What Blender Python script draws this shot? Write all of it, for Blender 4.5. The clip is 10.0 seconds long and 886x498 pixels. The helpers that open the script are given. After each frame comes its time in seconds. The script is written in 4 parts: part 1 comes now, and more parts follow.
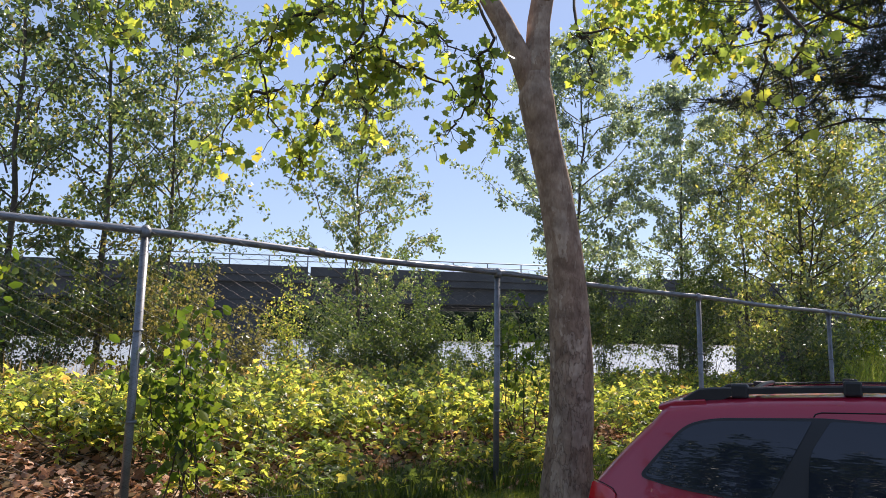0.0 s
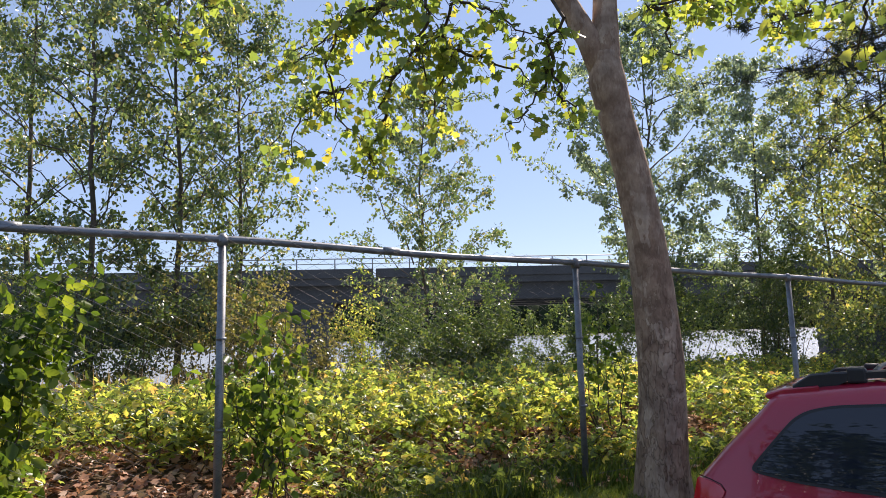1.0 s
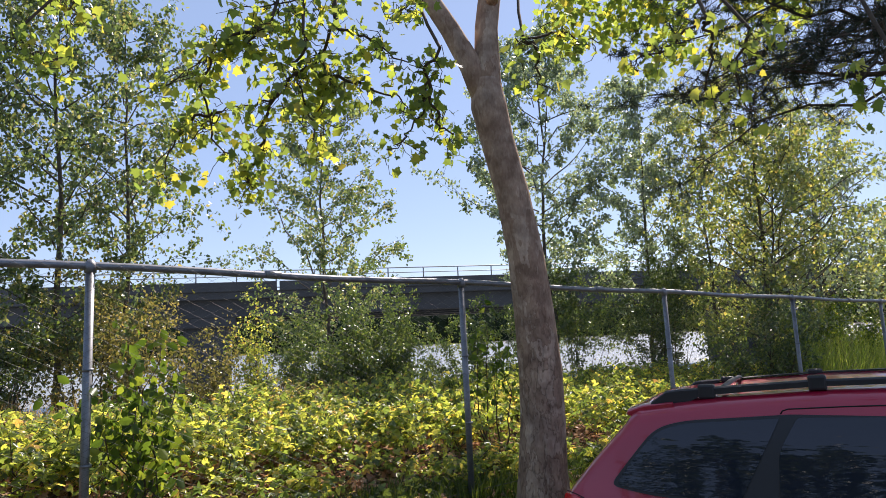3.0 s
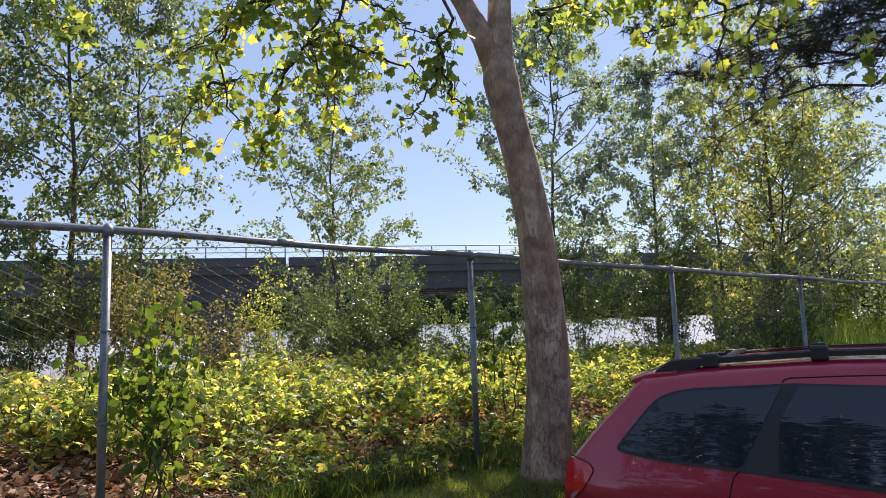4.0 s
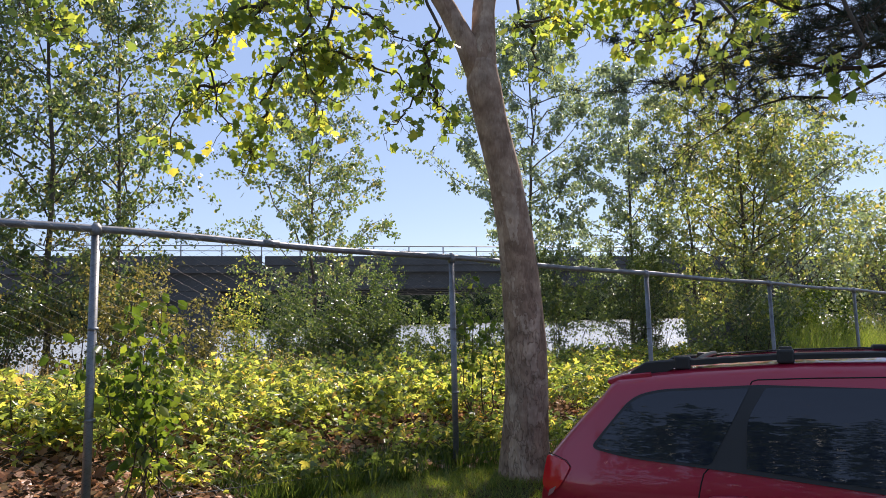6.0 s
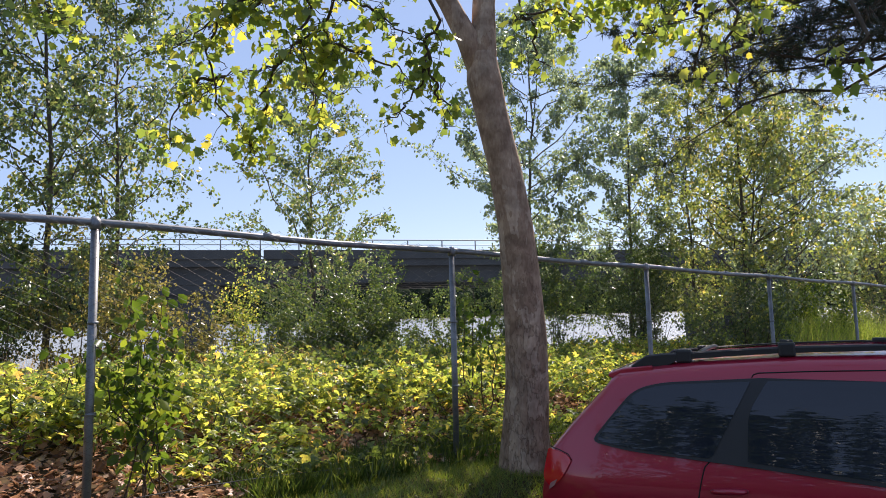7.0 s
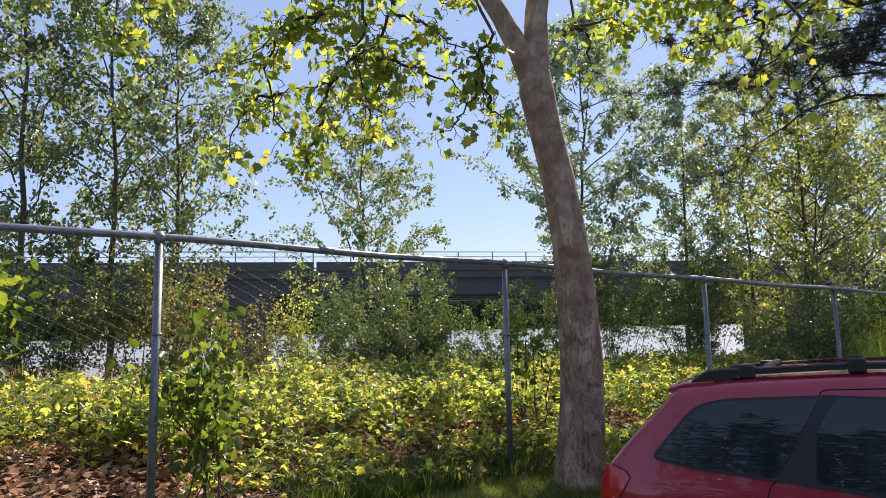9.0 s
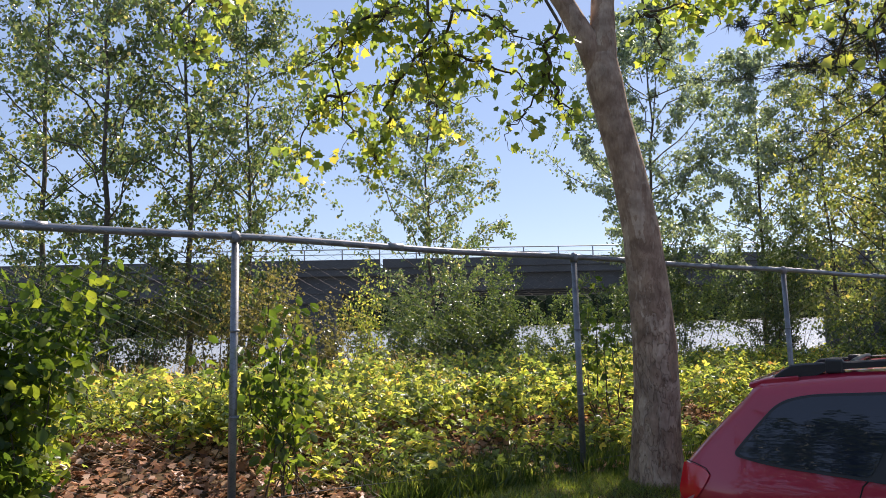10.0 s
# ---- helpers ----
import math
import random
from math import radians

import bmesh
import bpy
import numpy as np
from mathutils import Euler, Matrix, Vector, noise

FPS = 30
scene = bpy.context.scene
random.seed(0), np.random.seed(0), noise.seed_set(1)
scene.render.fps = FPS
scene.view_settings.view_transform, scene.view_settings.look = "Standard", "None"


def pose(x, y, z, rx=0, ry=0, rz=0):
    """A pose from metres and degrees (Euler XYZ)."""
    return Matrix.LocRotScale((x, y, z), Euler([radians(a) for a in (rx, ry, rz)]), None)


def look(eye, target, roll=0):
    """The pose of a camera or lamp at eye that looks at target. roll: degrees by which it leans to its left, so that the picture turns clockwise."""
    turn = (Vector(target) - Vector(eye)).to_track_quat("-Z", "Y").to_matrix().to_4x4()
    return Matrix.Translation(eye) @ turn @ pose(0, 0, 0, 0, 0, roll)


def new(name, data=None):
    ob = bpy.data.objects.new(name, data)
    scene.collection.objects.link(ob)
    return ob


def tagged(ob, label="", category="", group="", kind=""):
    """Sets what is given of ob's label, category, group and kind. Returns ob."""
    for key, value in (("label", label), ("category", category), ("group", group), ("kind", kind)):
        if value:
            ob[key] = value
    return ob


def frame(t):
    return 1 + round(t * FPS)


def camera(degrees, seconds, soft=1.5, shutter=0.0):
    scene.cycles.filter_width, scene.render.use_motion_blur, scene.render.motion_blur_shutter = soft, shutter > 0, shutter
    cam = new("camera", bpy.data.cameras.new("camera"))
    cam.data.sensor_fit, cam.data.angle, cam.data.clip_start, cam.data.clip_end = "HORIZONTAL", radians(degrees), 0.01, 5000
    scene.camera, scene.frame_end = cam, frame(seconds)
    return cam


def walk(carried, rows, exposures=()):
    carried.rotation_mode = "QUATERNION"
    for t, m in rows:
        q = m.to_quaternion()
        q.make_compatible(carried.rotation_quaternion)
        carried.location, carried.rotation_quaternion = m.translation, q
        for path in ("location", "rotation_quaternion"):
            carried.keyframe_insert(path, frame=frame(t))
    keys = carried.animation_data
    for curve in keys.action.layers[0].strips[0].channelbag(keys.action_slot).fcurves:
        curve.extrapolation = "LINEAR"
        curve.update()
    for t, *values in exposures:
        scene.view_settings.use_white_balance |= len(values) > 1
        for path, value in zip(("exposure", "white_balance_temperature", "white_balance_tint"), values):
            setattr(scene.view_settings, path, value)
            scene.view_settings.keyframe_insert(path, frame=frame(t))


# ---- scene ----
cam = camera(64.1, 10.0, soft=0.6)
PATH = [
    (0, (-1.108, -4.9, 1.024), (0.055, -3.292, 1.269), 0.8),
    (0.5, (-1.141, -4.727, 1.022), (-0.07, -3.055, 1.262), -0.3),
    (1, (-1.119, -4.716, 1.025), (-0.099, -3.012, 1.262), -1.8),
    (1.5, (-1.022, -4.768, 1.115), (0.08, -3.118, 1.367), -2.6),
    (2, (-0.968, -4.792, 1.136), (0.229, -3.213, 1.407), -3.5),
    (2.5, (-0.98, -4.847, 1.138), (0.254, -3.298, 1.411), -3.4),
    (4, (-1.039, -4.923, 1.03), (0.174, -3.345, 1.228), -2.1),
    (4.5, (-1.119, -4.964, 1.032), (0.117, -3.405, 1.228), -1.8),
    (5, (-1.128, -4.989, 1.037), (0.135, -3.452, 1.245), -1.7),
    (5.5, (-1.152, -5.001, 1.037), (0.114, -3.466, 1.242), -1.6),
    (7, (-1.164, -4.977, 1.036), (0.105, -3.442, 1.216), -1.6),
    (7.5, (-1.152, -4.983, 1.033), (0.136, -3.464, 1.215), -1.4),
    (8, (-1.153, -4.998, 1.033), (0.136, -3.481, 1.226), -1.3),
    (8.5, (-1.159, -4.994, 1.04), (0.08, -3.439, 1.247), -1.3),
    (9, (-1.186, -4.962, 1.045), (-0.03, -3.344, 1.261), -1.4),
    (9.5, (-1.2, -4.934, 1.042), (-0.133, -3.256, 1.256), -1.6),
    (10, (-1.207, -4.938, 1.042), (-0.204, -3.221, 1.251), -1.8),
]
walk(cam, [(t, look(eye, target, roll)) for t, eye, target, roll in PATH], exposures=((0.0, 0.79, 7000, 23), (10.0, 0.79, 7000, 23)))

# ---- world, sun ----
SUN_AZ, SUN_EL = radians(24), radians(46)
world = bpy.data.worlds.new("world")
scene.world = world
world.use_nodes = True
wn, wl = world.node_tree.nodes, world.node_tree.links
sky = wn.new("ShaderNodeTexSky")
sky.sky_type, sky.sun_disc = "NISHITA", False
sky.sun_elevation, sky.sun_rotation = SUN_EL, radians(90) - SUN_AZ
sky.air_density, sky.dust_density, sky.ozone_density = 0.85, 0.2, 2.2
# thin even haze over the clear sky
haze = wn.new("ShaderNodeMix")
haze.data_type = "RGBA"
haze.inputs["Factor"].default_value = 0.5
haze.inputs["B"].default_value = (2.5, 3.85, 5.9, 1)
wl.new(sky.outputs[0], haze.inputs["A"])
wl.new(haze.outputs["Result"], wn["Background"].inputs[0])
wn["Background"].inputs[1].default_value = 0.095
sun_data = bpy.data.lights.new("sun", "SUN")
sun_data.energy, sun_data.angle, sun_data.color = 5.0, radians(0.5), (1.0, 0.95, 0.86)
sun = new("sun", sun_data)
sun_way = Vector((math.cos(SUN_EL) * math.cos(SUN_AZ), math.cos(SUN_EL) * math.sin(SUN_AZ), math.sin(SUN_EL)))
sun.matrix_world = look(sun_way * 60, (0, 0, 0))


# ---- materials ----
def nodes_of(name):
    m = bpy.data.materials.new(name)
    m.use_nodes = True
    return m, m.node_tree.nodes, m.node_tree.links, m.node_tree.nodes["Principled BSDF"]


def ramp(n, stops):
    r = n.new("ShaderNodeValToRGB")
    e = r.color_ramp.elements
    while len(e) < len(stops):
        e.new(0.5)
    for el, (p, c) in zip(e, stops):
        el.position, el.color = p, (*c, 1)
    return r


def surface(name, stops, scale=4.0, rough=0.8, metal=0.0, bump=0.3, fine=40.0, depth=0.01, stretch=(1, 1, 1), spec=0.5):
    """Two-scale noise over a colour ramp, with relief."""
    m, n, l, p = nodes_of(name)
    co = n.new("ShaderNodeTexCoord")
    mp = n.new("ShaderNodeMapping")
    mp.inputs["Scale"].default_value = stretch
    l.new(co.outputs["Object"], mp.inputs[0])
    big, small = n.new("ShaderNodeTexNoise"), n.new("ShaderNodeTexNoise")
    big.inputs["Scale"].default_value, small.inputs["Scale"].default_value = scale, fine
    big.inputs["Detail"].default_value = small.inputs["Detail"].default_value = 5
    mix = n.new("ShaderNodeMath")
    mix.operation = "MULTIPLY_ADD"
    mix.inputs[1].default_value = 0.35
    for t in (big, small):
        l.new(mp.outputs[0], t.inputs[0])
    l.new(small.outputs[0], mix.inputs[0])
    scaled = n.new("ShaderNodeMath")
    scaled.operation = "MULTIPLY"
    scaled.inputs[1].default_value = 0.65
    l.new(big.outputs[0], scaled.inputs[0])
    l.new(scaled.outputs[0], mix.inputs[2])
    r = ramp(n, stops)
    l.new(mix.outputs[0], r.inputs[0])
    l.new(r.outputs[0], p.inputs["Base Color"])
    p.inputs["Roughness"].default_value, p.inputs["Metallic"].default_value = rough, metal
    p.inputs["Specular IOR Level"].default_value = spec
    b = n.new("ShaderNodeBump")
    b.inputs["Strength"].default_value, b.inputs["Distance"].default_value = bump, depth
    l.new(mix.outputs[0], b.inputs["Height"])
    l.new(b.outputs[0], p.inputs["Normal"])
    return m


def leaf_mat(name, stops, through_part=0.5, gloss=0.06, warm=(1.0, 1.0, 0.55), clear=2.8):
    """Thin leaf: reflects and lets light through; colour differs leaf by leaf."""
    m, n, l, p = nodes_of(name)
    n.remove(p)
    geo = n.new("ShaderNodeNewGeometry")
    r = ramp(n, stops)
    l.new(geo.outputs["Random Per Island"], r.inputs[0])
    tint = n.new("ShaderNodeMix")
    tint.data_type, tint.blend_type = "RGBA", "MULTIPLY"
    tint.inputs["Factor"].default_value = 1.0
    l.new(r.outputs[0], tint.inputs["A"])
    tint.inputs["B"].default_value = (*[clear * w for w in warm], 1)
    d, t, g = n.new("ShaderNodeBsdfDiffuse"), n.new("ShaderNodeBsdfTranslucent"), n.new("ShaderNodeBsdfGlossy")
    l.new(r.outputs[0], d.inputs[0])
    l.new(tint.outputs["Result"], t.inputs[0])
    g.inputs["Roughness"].default_value = 0.3
    g.inputs[0].default_value = (0.9, 0.95, 1.0, 1)
    a, b = n.new("ShaderNodeMixShader"), n.new("ShaderNodeMixShader")
    a.inputs[0].default_value, b.inputs[0].default_value = through_part, gloss
    l.new(d.outputs[0], a.inputs[1])
    l.new(t.outputs[0], a.inputs[2])
    l.new(a.outputs[0], b.inputs[1])
    l.new(g.outputs[0], b.inputs[2])
    l.new(b.outputs[0], n["Material Output"].inputs[0])
    return m


def plain(name, color, rough=0.5, metal=0.0, coat=0.0, spec=0.5):
    m, n, l, p = nodes_of(name)
    p.inputs["Base Color"].default_value = (*color, 1)
    p.inputs["Roughness"].default_value, p.inputs["Metallic"].default_value = rough, metal
    p.inputs["Coat Weight"].default_value, p.inputs["Coat Roughness"].default_value = coat, 0.04
    p.inputs["Specular IOR Level"].default_value = spec
    return m


def plane_bark():
    """Flaking plates in tan, grey and brown, with dark cracks between them."""
    m, n, l, p = nodes_of("plane_bark")
    co, mp, nz, add = n.new("ShaderNodeTexCoord"), n.new("ShaderNodeMapping"), n.new("ShaderNodeTexNoise"), n.new("ShaderNodeMix")
    mp.inputs["Scale"].default_value = (1, 1, 0.4)
    nz.inputs["Scale"].default_value, nz.inputs["Detail"].default_value = 14, 4
    add.data_type, add.blend_type = "RGBA", "LINEAR_LIGHT"
    add.inputs["Factor"].default_value = 0.13
    l.new(co.outputs["Object"], mp.inputs[0])
    l.new(mp.outputs[0], nz.inputs[0])
    l.new(mp.outputs[0], add.inputs["A"])
    l.new(nz.outputs["Color"], add.inputs["B"])
    plate, crack, fine = n.new("ShaderNodeTexVoronoi"), n.new("ShaderNodeTexVoronoi"), n.new("ShaderNodeTexNoise")
    plate.inputs["Scale"].default_value = crack.inputs["Scale"].default_value = 11
    crack.feature = "DISTANCE_TO_EDGE"
    fine.inputs["Scale"].default_value, fine.inputs["Detail"].default_value = 55, 6
    for t in (plate, crack):
        l.new(add.outputs["Result"], t.inputs[0])
    l.new(mp.outputs[0], fine.inputs[0])
    sep = n.new("ShaderNodeSeparateColor")
    l.new(plate.outputs["Color"], sep.inputs[0])
    mixv = n.new("ShaderNodeMath")
    mixv.operation = "MULTIPLY_ADD"
    mixv.inputs[1].default_value = 0.42
    half = n.new("ShaderNodeMath")
    half.operation = "MULTIPLY"
    half.inputs[1].default_value = 0.7
    l.new(fine.outputs[0], half.inputs[0])
    l.new(sep.outputs[0], mixv.inputs[0])
    l.new(half.outputs[0], mixv.inputs[2])
    r = ramp(n, [(0.15, (0.24, 0.155, 0.106)), (0.4, (0.33, 0.222, 0.155)), (0.6, (0.4, 0.285, 0.205)), (0.8, (0.48, 0.365, 0.275))])
    l.new(mixv.outputs[0], r.inputs[0])
    edge = ramp(n, [(0.0, (0.3, 0.27, 0.25)), (0.02, (0.72, 0.7, 0.68)), (0.07, (1, 1, 1))])
    l.new(crack.outputs["Distance"], edge.inputs[0])
    mul = n.new("ShaderNodeMix")
    mul.data_type, mul.blend_type = "RGBA", "MULTIPLY"
    sepz, fade = n.new("ShaderNodeSeparateXYZ"), n.new("ShaderNodeMapRange")
    l.new(co.outputs["Object"], sepz.inputs[0])
    for k, v in ((1, 0.9), (2, 2.0), (3, 0.62), (4, 0.05)):
        fade.inputs[k].default_value = v
    l.new(sepz.outputs[2], fade.inputs[0])
    l.new(fade.outputs[0], mul.inputs["Factor"])
    blotch, shade, mottle = n.new("ShaderNodeTexNoise"), ramp(n, [(0.36, (0.66, 0.64, 0.63)), (0.5, (0.95, 0.95, 0.95)), (0.62, (1.22, 1.24, 1.22))]), n.new("ShaderNodeMix")
    blotch.inputs["Scale"].default_value, blotch.inputs["Detail"].default_value = 8, 3
    l.new(co.outputs["Object"], blotch.inputs[0])
    l.new(blotch.outputs[0], shade.inputs[0])
    mottle.data_type, mottle.blend_type = "RGBA", "MULTIPLY"
    mottle.inputs["Factor"].default_value = 0.85
    l.new(r.outputs[0], mottle.inputs["A"])
    l.new(shade.outputs[0], mottle.inputs["B"])
    l.new(mottle.outputs["Result"], mul.inputs["A"])
    l.new(edge.outputs[0], mul.inputs["B"])
    l.new(mul.outputs["Result"], p.inputs["Base Color"])
    p.inputs["Roughness"].default_value = 0.9
    p.inputs["Specular IOR Level"].default_value = 0.2
    bp, bp2 = n.new("ShaderNodeBump"), n.new("ShaderNodeBump")
    l.new(fade.outputs[0], bp.inputs["Strength"])
    bp.inputs["Distance"].default_value = 0.03
    bp2.inputs["Strength"].default_value, bp2.inputs["Distance"].default_value = 0.5, 0.01
    l.new(edge.outputs[0], bp.inputs["Height"])
    l.new(fine.outputs[0], bp2.inputs["Height"])
    l.new(bp.outputs[0], bp2.inputs["Normal"])
    l.new(bp2.outputs[0], p.inputs["Normal"])
    return m


BARK_PLANE = plane_bark()
BARK_DARK = surface("alder_bark", [(0.3, (0.05, 0.042, 0.035)), (0.7, (0.17, 0.15, 0.125))], 6, 0.9, 0, 0.6, 40, 0.01, (1, 1, 0.4), 0.2)
TWIG = surface("twig_bark", [(0.3, (0.045, 0.035, 0.025)), (0.7, (0.12, 0.09, 0.06))], 10, 0.9, 0, 0.3, 60, 0.004, spec=0.2)
LEAF_PLANE = leaf_mat("plane_leaf", [(0.0, (0.06, 0.095, 0.028)), (0.5, (0.115, 0.155, 0.036)), (0.85, (0.185, 0.205, 0.04)), (1.0, (0.24, 0.21, 0.042))], 0.63, 0.03, (1.04, 1.0, 0.6), 3.5)
LEAF_ALDER = leaf_mat("alder_leaf", [(0.0, (0.04, 0.068, 0.028)), (0.5, (0.077, 0.113, 0.043)), (0.85, (0.135, 0.155, 0.06)), (1.0, (0.23, 0.19, 0.085))], 0.5, 0.07, (0.94, 0.95, 0.62), 3.2)
LEAF_PALE = leaf_mat("poplar_leaf", [(0.0, (0.048, 0.078, 0.042)), (0.6, (0.095, 0.13, 0.068)), (1.0, (0.2, 0.23, 0.14))], 0.52, 0.17, (1.0, 0.98, 0.7), 3.5)
LEAF_YELLOW = leaf_mat("turning_leaf", [(0.0, (0.048, 0.075, 0.022)), (0.5, (0.1, 0.125, 0.034)), (0.9, (0.165, 0.17, 0.05)), (1.0, (0.25, 0.19, 0.07))], 0.56, 0.1, (0.98, 0.95, 0.6), 3.8)
LEAF_DRY = leaf_mat("drying_leaf", [(0.0, (0.06, 0.075, 0.028)), (0.5, (0.12, 0.12, 0.042)), (1.0, (0.2, 0.165, 0.075))], 0.5, 0.05, (1.0, 0.95, 0.55))
LEAF_SHRUB = leaf_mat("shrub_leaf", [(0.0, (0.03, 0.055, 0.02)), (0.6, (0.06, 0.095, 0.028)), (1.0, (0.125, 0.145, 0.042))], 0.45, 0.06)
LEAF_BRAMBLE = leaf_mat("bramble_leaf", [(0.0, (0.05, 0.085, 0.028)), (0.4, (0.12, 0.165, 0.042)), (0.8, (0.28, 0.305, 0.07)), (0.95, (0.38, 0.33, 0.085)), (1.0, (0.38, 0.21, 0.08))], 0.47, 0.03, (1.04, 1.0, 0.62), 3.4)
LEAF_VINE = leaf_mat("vine_leaf", [(0.0, (0.03, 0.06, 0.014)), (0.6, (0.065, 0.11, 0.02)), (1.0, (0.17, 0.21, 0.035))], 0.5, 0.012, (1.05, 1.0, 0.5), 2.6)
NEEDLE = leaf_mat("pine_needle", [(0.0, (0.012, 0.022, 0.014)), (0.7, (0.025, 0.042, 0.022)), (1.0, (0.05, 0.055, 0.025))], 0.12, 0.05)
GRASS = leaf_mat("grass_blade", [(0.0, (0.060, 0.102, 0.014)), (0.6, (0.120, 0.168, 0.026)), (1.0, (0.240, 0.228, 0.060))], 0.45, 0.05)
GRASS_DARK = leaf_mat("weed_blade", [(0.0, (0.025, 0.045, 0.01)), (0.6, (0.05, 0.08, 0.016)), (1.0, (0.1, 0.12, 0.03))], 0.4, 0.03)
REED = leaf_mat("reed_blade", [(0.0, (0.09, 0.14, 0.025)), (0.6, (0.16, 0.21, 0.045)), (1.0, (0.28, 0.28, 0.09))], 0.55, 0.04, clear=3.2)
STRAW = leaf_mat("dry_grass_blade", [(0.0, (0.2, 0.14, 0.06)), (1.0, (0.4, 0.29, 0.13))], 0.35, 0.04, (1, 0.95, 0.7))
LITTER = leaf_mat("fallen_leaf", [(0.0, (0.14, 0.075, 0.045)), (0.4, (0.32, 0.18, 0.115)), (0.8, (0.47, 0.31, 0.22)), (1.0, (0.52, 0.39, 0.3))], 0.15, 0.01, (1, 0.9, 0.7))
SOIL = surface("soil", [(0.3, (0.035, 0.025, 0.015)), (0.5, (0.08, 0.055, 0.03)), (0.7, (0.12, 0.1, 0.045))], 1.2, 0.95, 0, 0.6, 25, 0.03, spec=0.1)
ASPHALT = surface("asphalt", [(0.3, (0.035, 0.035, 0.037)), (0.7, (0.07, 0.07, 0.07))], 0.8, 0.9, 0, 0.4, 150, 0.005, spec=0.3)
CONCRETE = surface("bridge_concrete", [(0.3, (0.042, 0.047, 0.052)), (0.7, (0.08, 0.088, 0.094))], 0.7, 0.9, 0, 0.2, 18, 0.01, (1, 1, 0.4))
GALV = surface("galvanised_steel", [(0.3, (0.15, 0.162, 0.18)), (0.7, (0.29, 0.31, 0.335))], 9, 0.45, 0.6, 0.15, 120, 0.002)
WIRE = surface("fence_wire", [(0.3, (0.05, 0.052, 0.054)), (0.7, (0.12, 0.123, 0.126))], 15, 0.6, 0.1, 0.0, 120, 0.001)
FAR_WOOD = surface("far_woods", [(0.35, (0.012, 0.022, 0.012)), (0.65, (0.04, 0.055, 0.025))], 0.12, 0.95, 0, 1.0, 0.8, 1.0, spec=0.05)
RAIL_PAINT = plain("painted_rail", (0.25, 0.27, 0.29), 0.5, 0.3)


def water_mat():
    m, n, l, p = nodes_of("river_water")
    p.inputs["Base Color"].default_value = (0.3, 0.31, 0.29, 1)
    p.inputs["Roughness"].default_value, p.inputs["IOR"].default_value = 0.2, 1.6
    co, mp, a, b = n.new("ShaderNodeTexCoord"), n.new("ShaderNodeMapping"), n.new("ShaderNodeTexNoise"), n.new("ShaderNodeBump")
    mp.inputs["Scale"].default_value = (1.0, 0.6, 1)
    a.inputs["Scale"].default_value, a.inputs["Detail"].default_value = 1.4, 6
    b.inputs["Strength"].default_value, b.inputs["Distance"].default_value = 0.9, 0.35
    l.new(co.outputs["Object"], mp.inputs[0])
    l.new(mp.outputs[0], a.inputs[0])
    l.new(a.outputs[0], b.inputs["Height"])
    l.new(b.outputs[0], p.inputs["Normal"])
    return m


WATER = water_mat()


# ---- building tools ----
def part(name, bm, material, parent=None, label=""):
    me = bpy.data.meshes.new(name)
    bm.to_mesh(me)
    bm.free()
    me.materials.append(material)
    ob = new(name, me)
    ob.parent = parent
    if label:
        ob["label"] = label
    return ob


def empty(name, x, y, z, label, category, group="", kind=""):
    e = new(name)
    e.location = (x, y, z)
    bpy.context.view_layer.update()
    return tagged(e, label, category, group, kind)


def under(ob, parent):
    """Parent ob, built in world places, under parent."""
    ob.parent = parent
    ob.matrix_parent_inverse = Matrix.Translation(parent.location).inverted()
    return ob


def tube(bm, pts, radii, n=8, cap=True):
    pts = [Vector(p) for p in pts]
    rings = []
    for i, p in enumerate(pts):
        d = (pts[min(i + 1, len(pts) - 1)] - pts[max(i - 1, 0)]).normalized()
        u = d.orthogonal().normalized() if i == 0 else (rings_u - d * rings_u.dot(d)).normalized()
        rings_u = u
        v = d.cross(u)
        rings.append([bm.verts.new(p + (u * math.cos(a) + v * math.sin(a)) * radii[i]) for a in [2 * math.pi * k / n for k in range(n)]])
    for a, b in zip(rings, rings[1:]):
        for k in range(n):
            f = bm.faces.new((a[k], a[(k + 1) % n], b[(k + 1) % n], b[k]))
            f.smooth = True
    if cap and n > 2:
        bm.faces.new(rings[0][::-1])
        bm.faces.new(rings[-1])
    return rings


def box(bm, lo, hi, bevel=0.0):
    m = Matrix.Translation([(a + b) / 2 for a, b in zip(lo, hi)]) @ Matrix.Diagonal([b - a for a, b in zip(lo, hi)] + [1])
    made = bmesh.ops.create_cube(bm, size=1, matrix=m)
    if bevel:
        edges = {e for v in made["verts"] for e in v.link_edges}
        bmesh.ops.bevel(bm, geom=list(edges), offset=bevel, segments=2, affect="EDGES", profile=0.5)


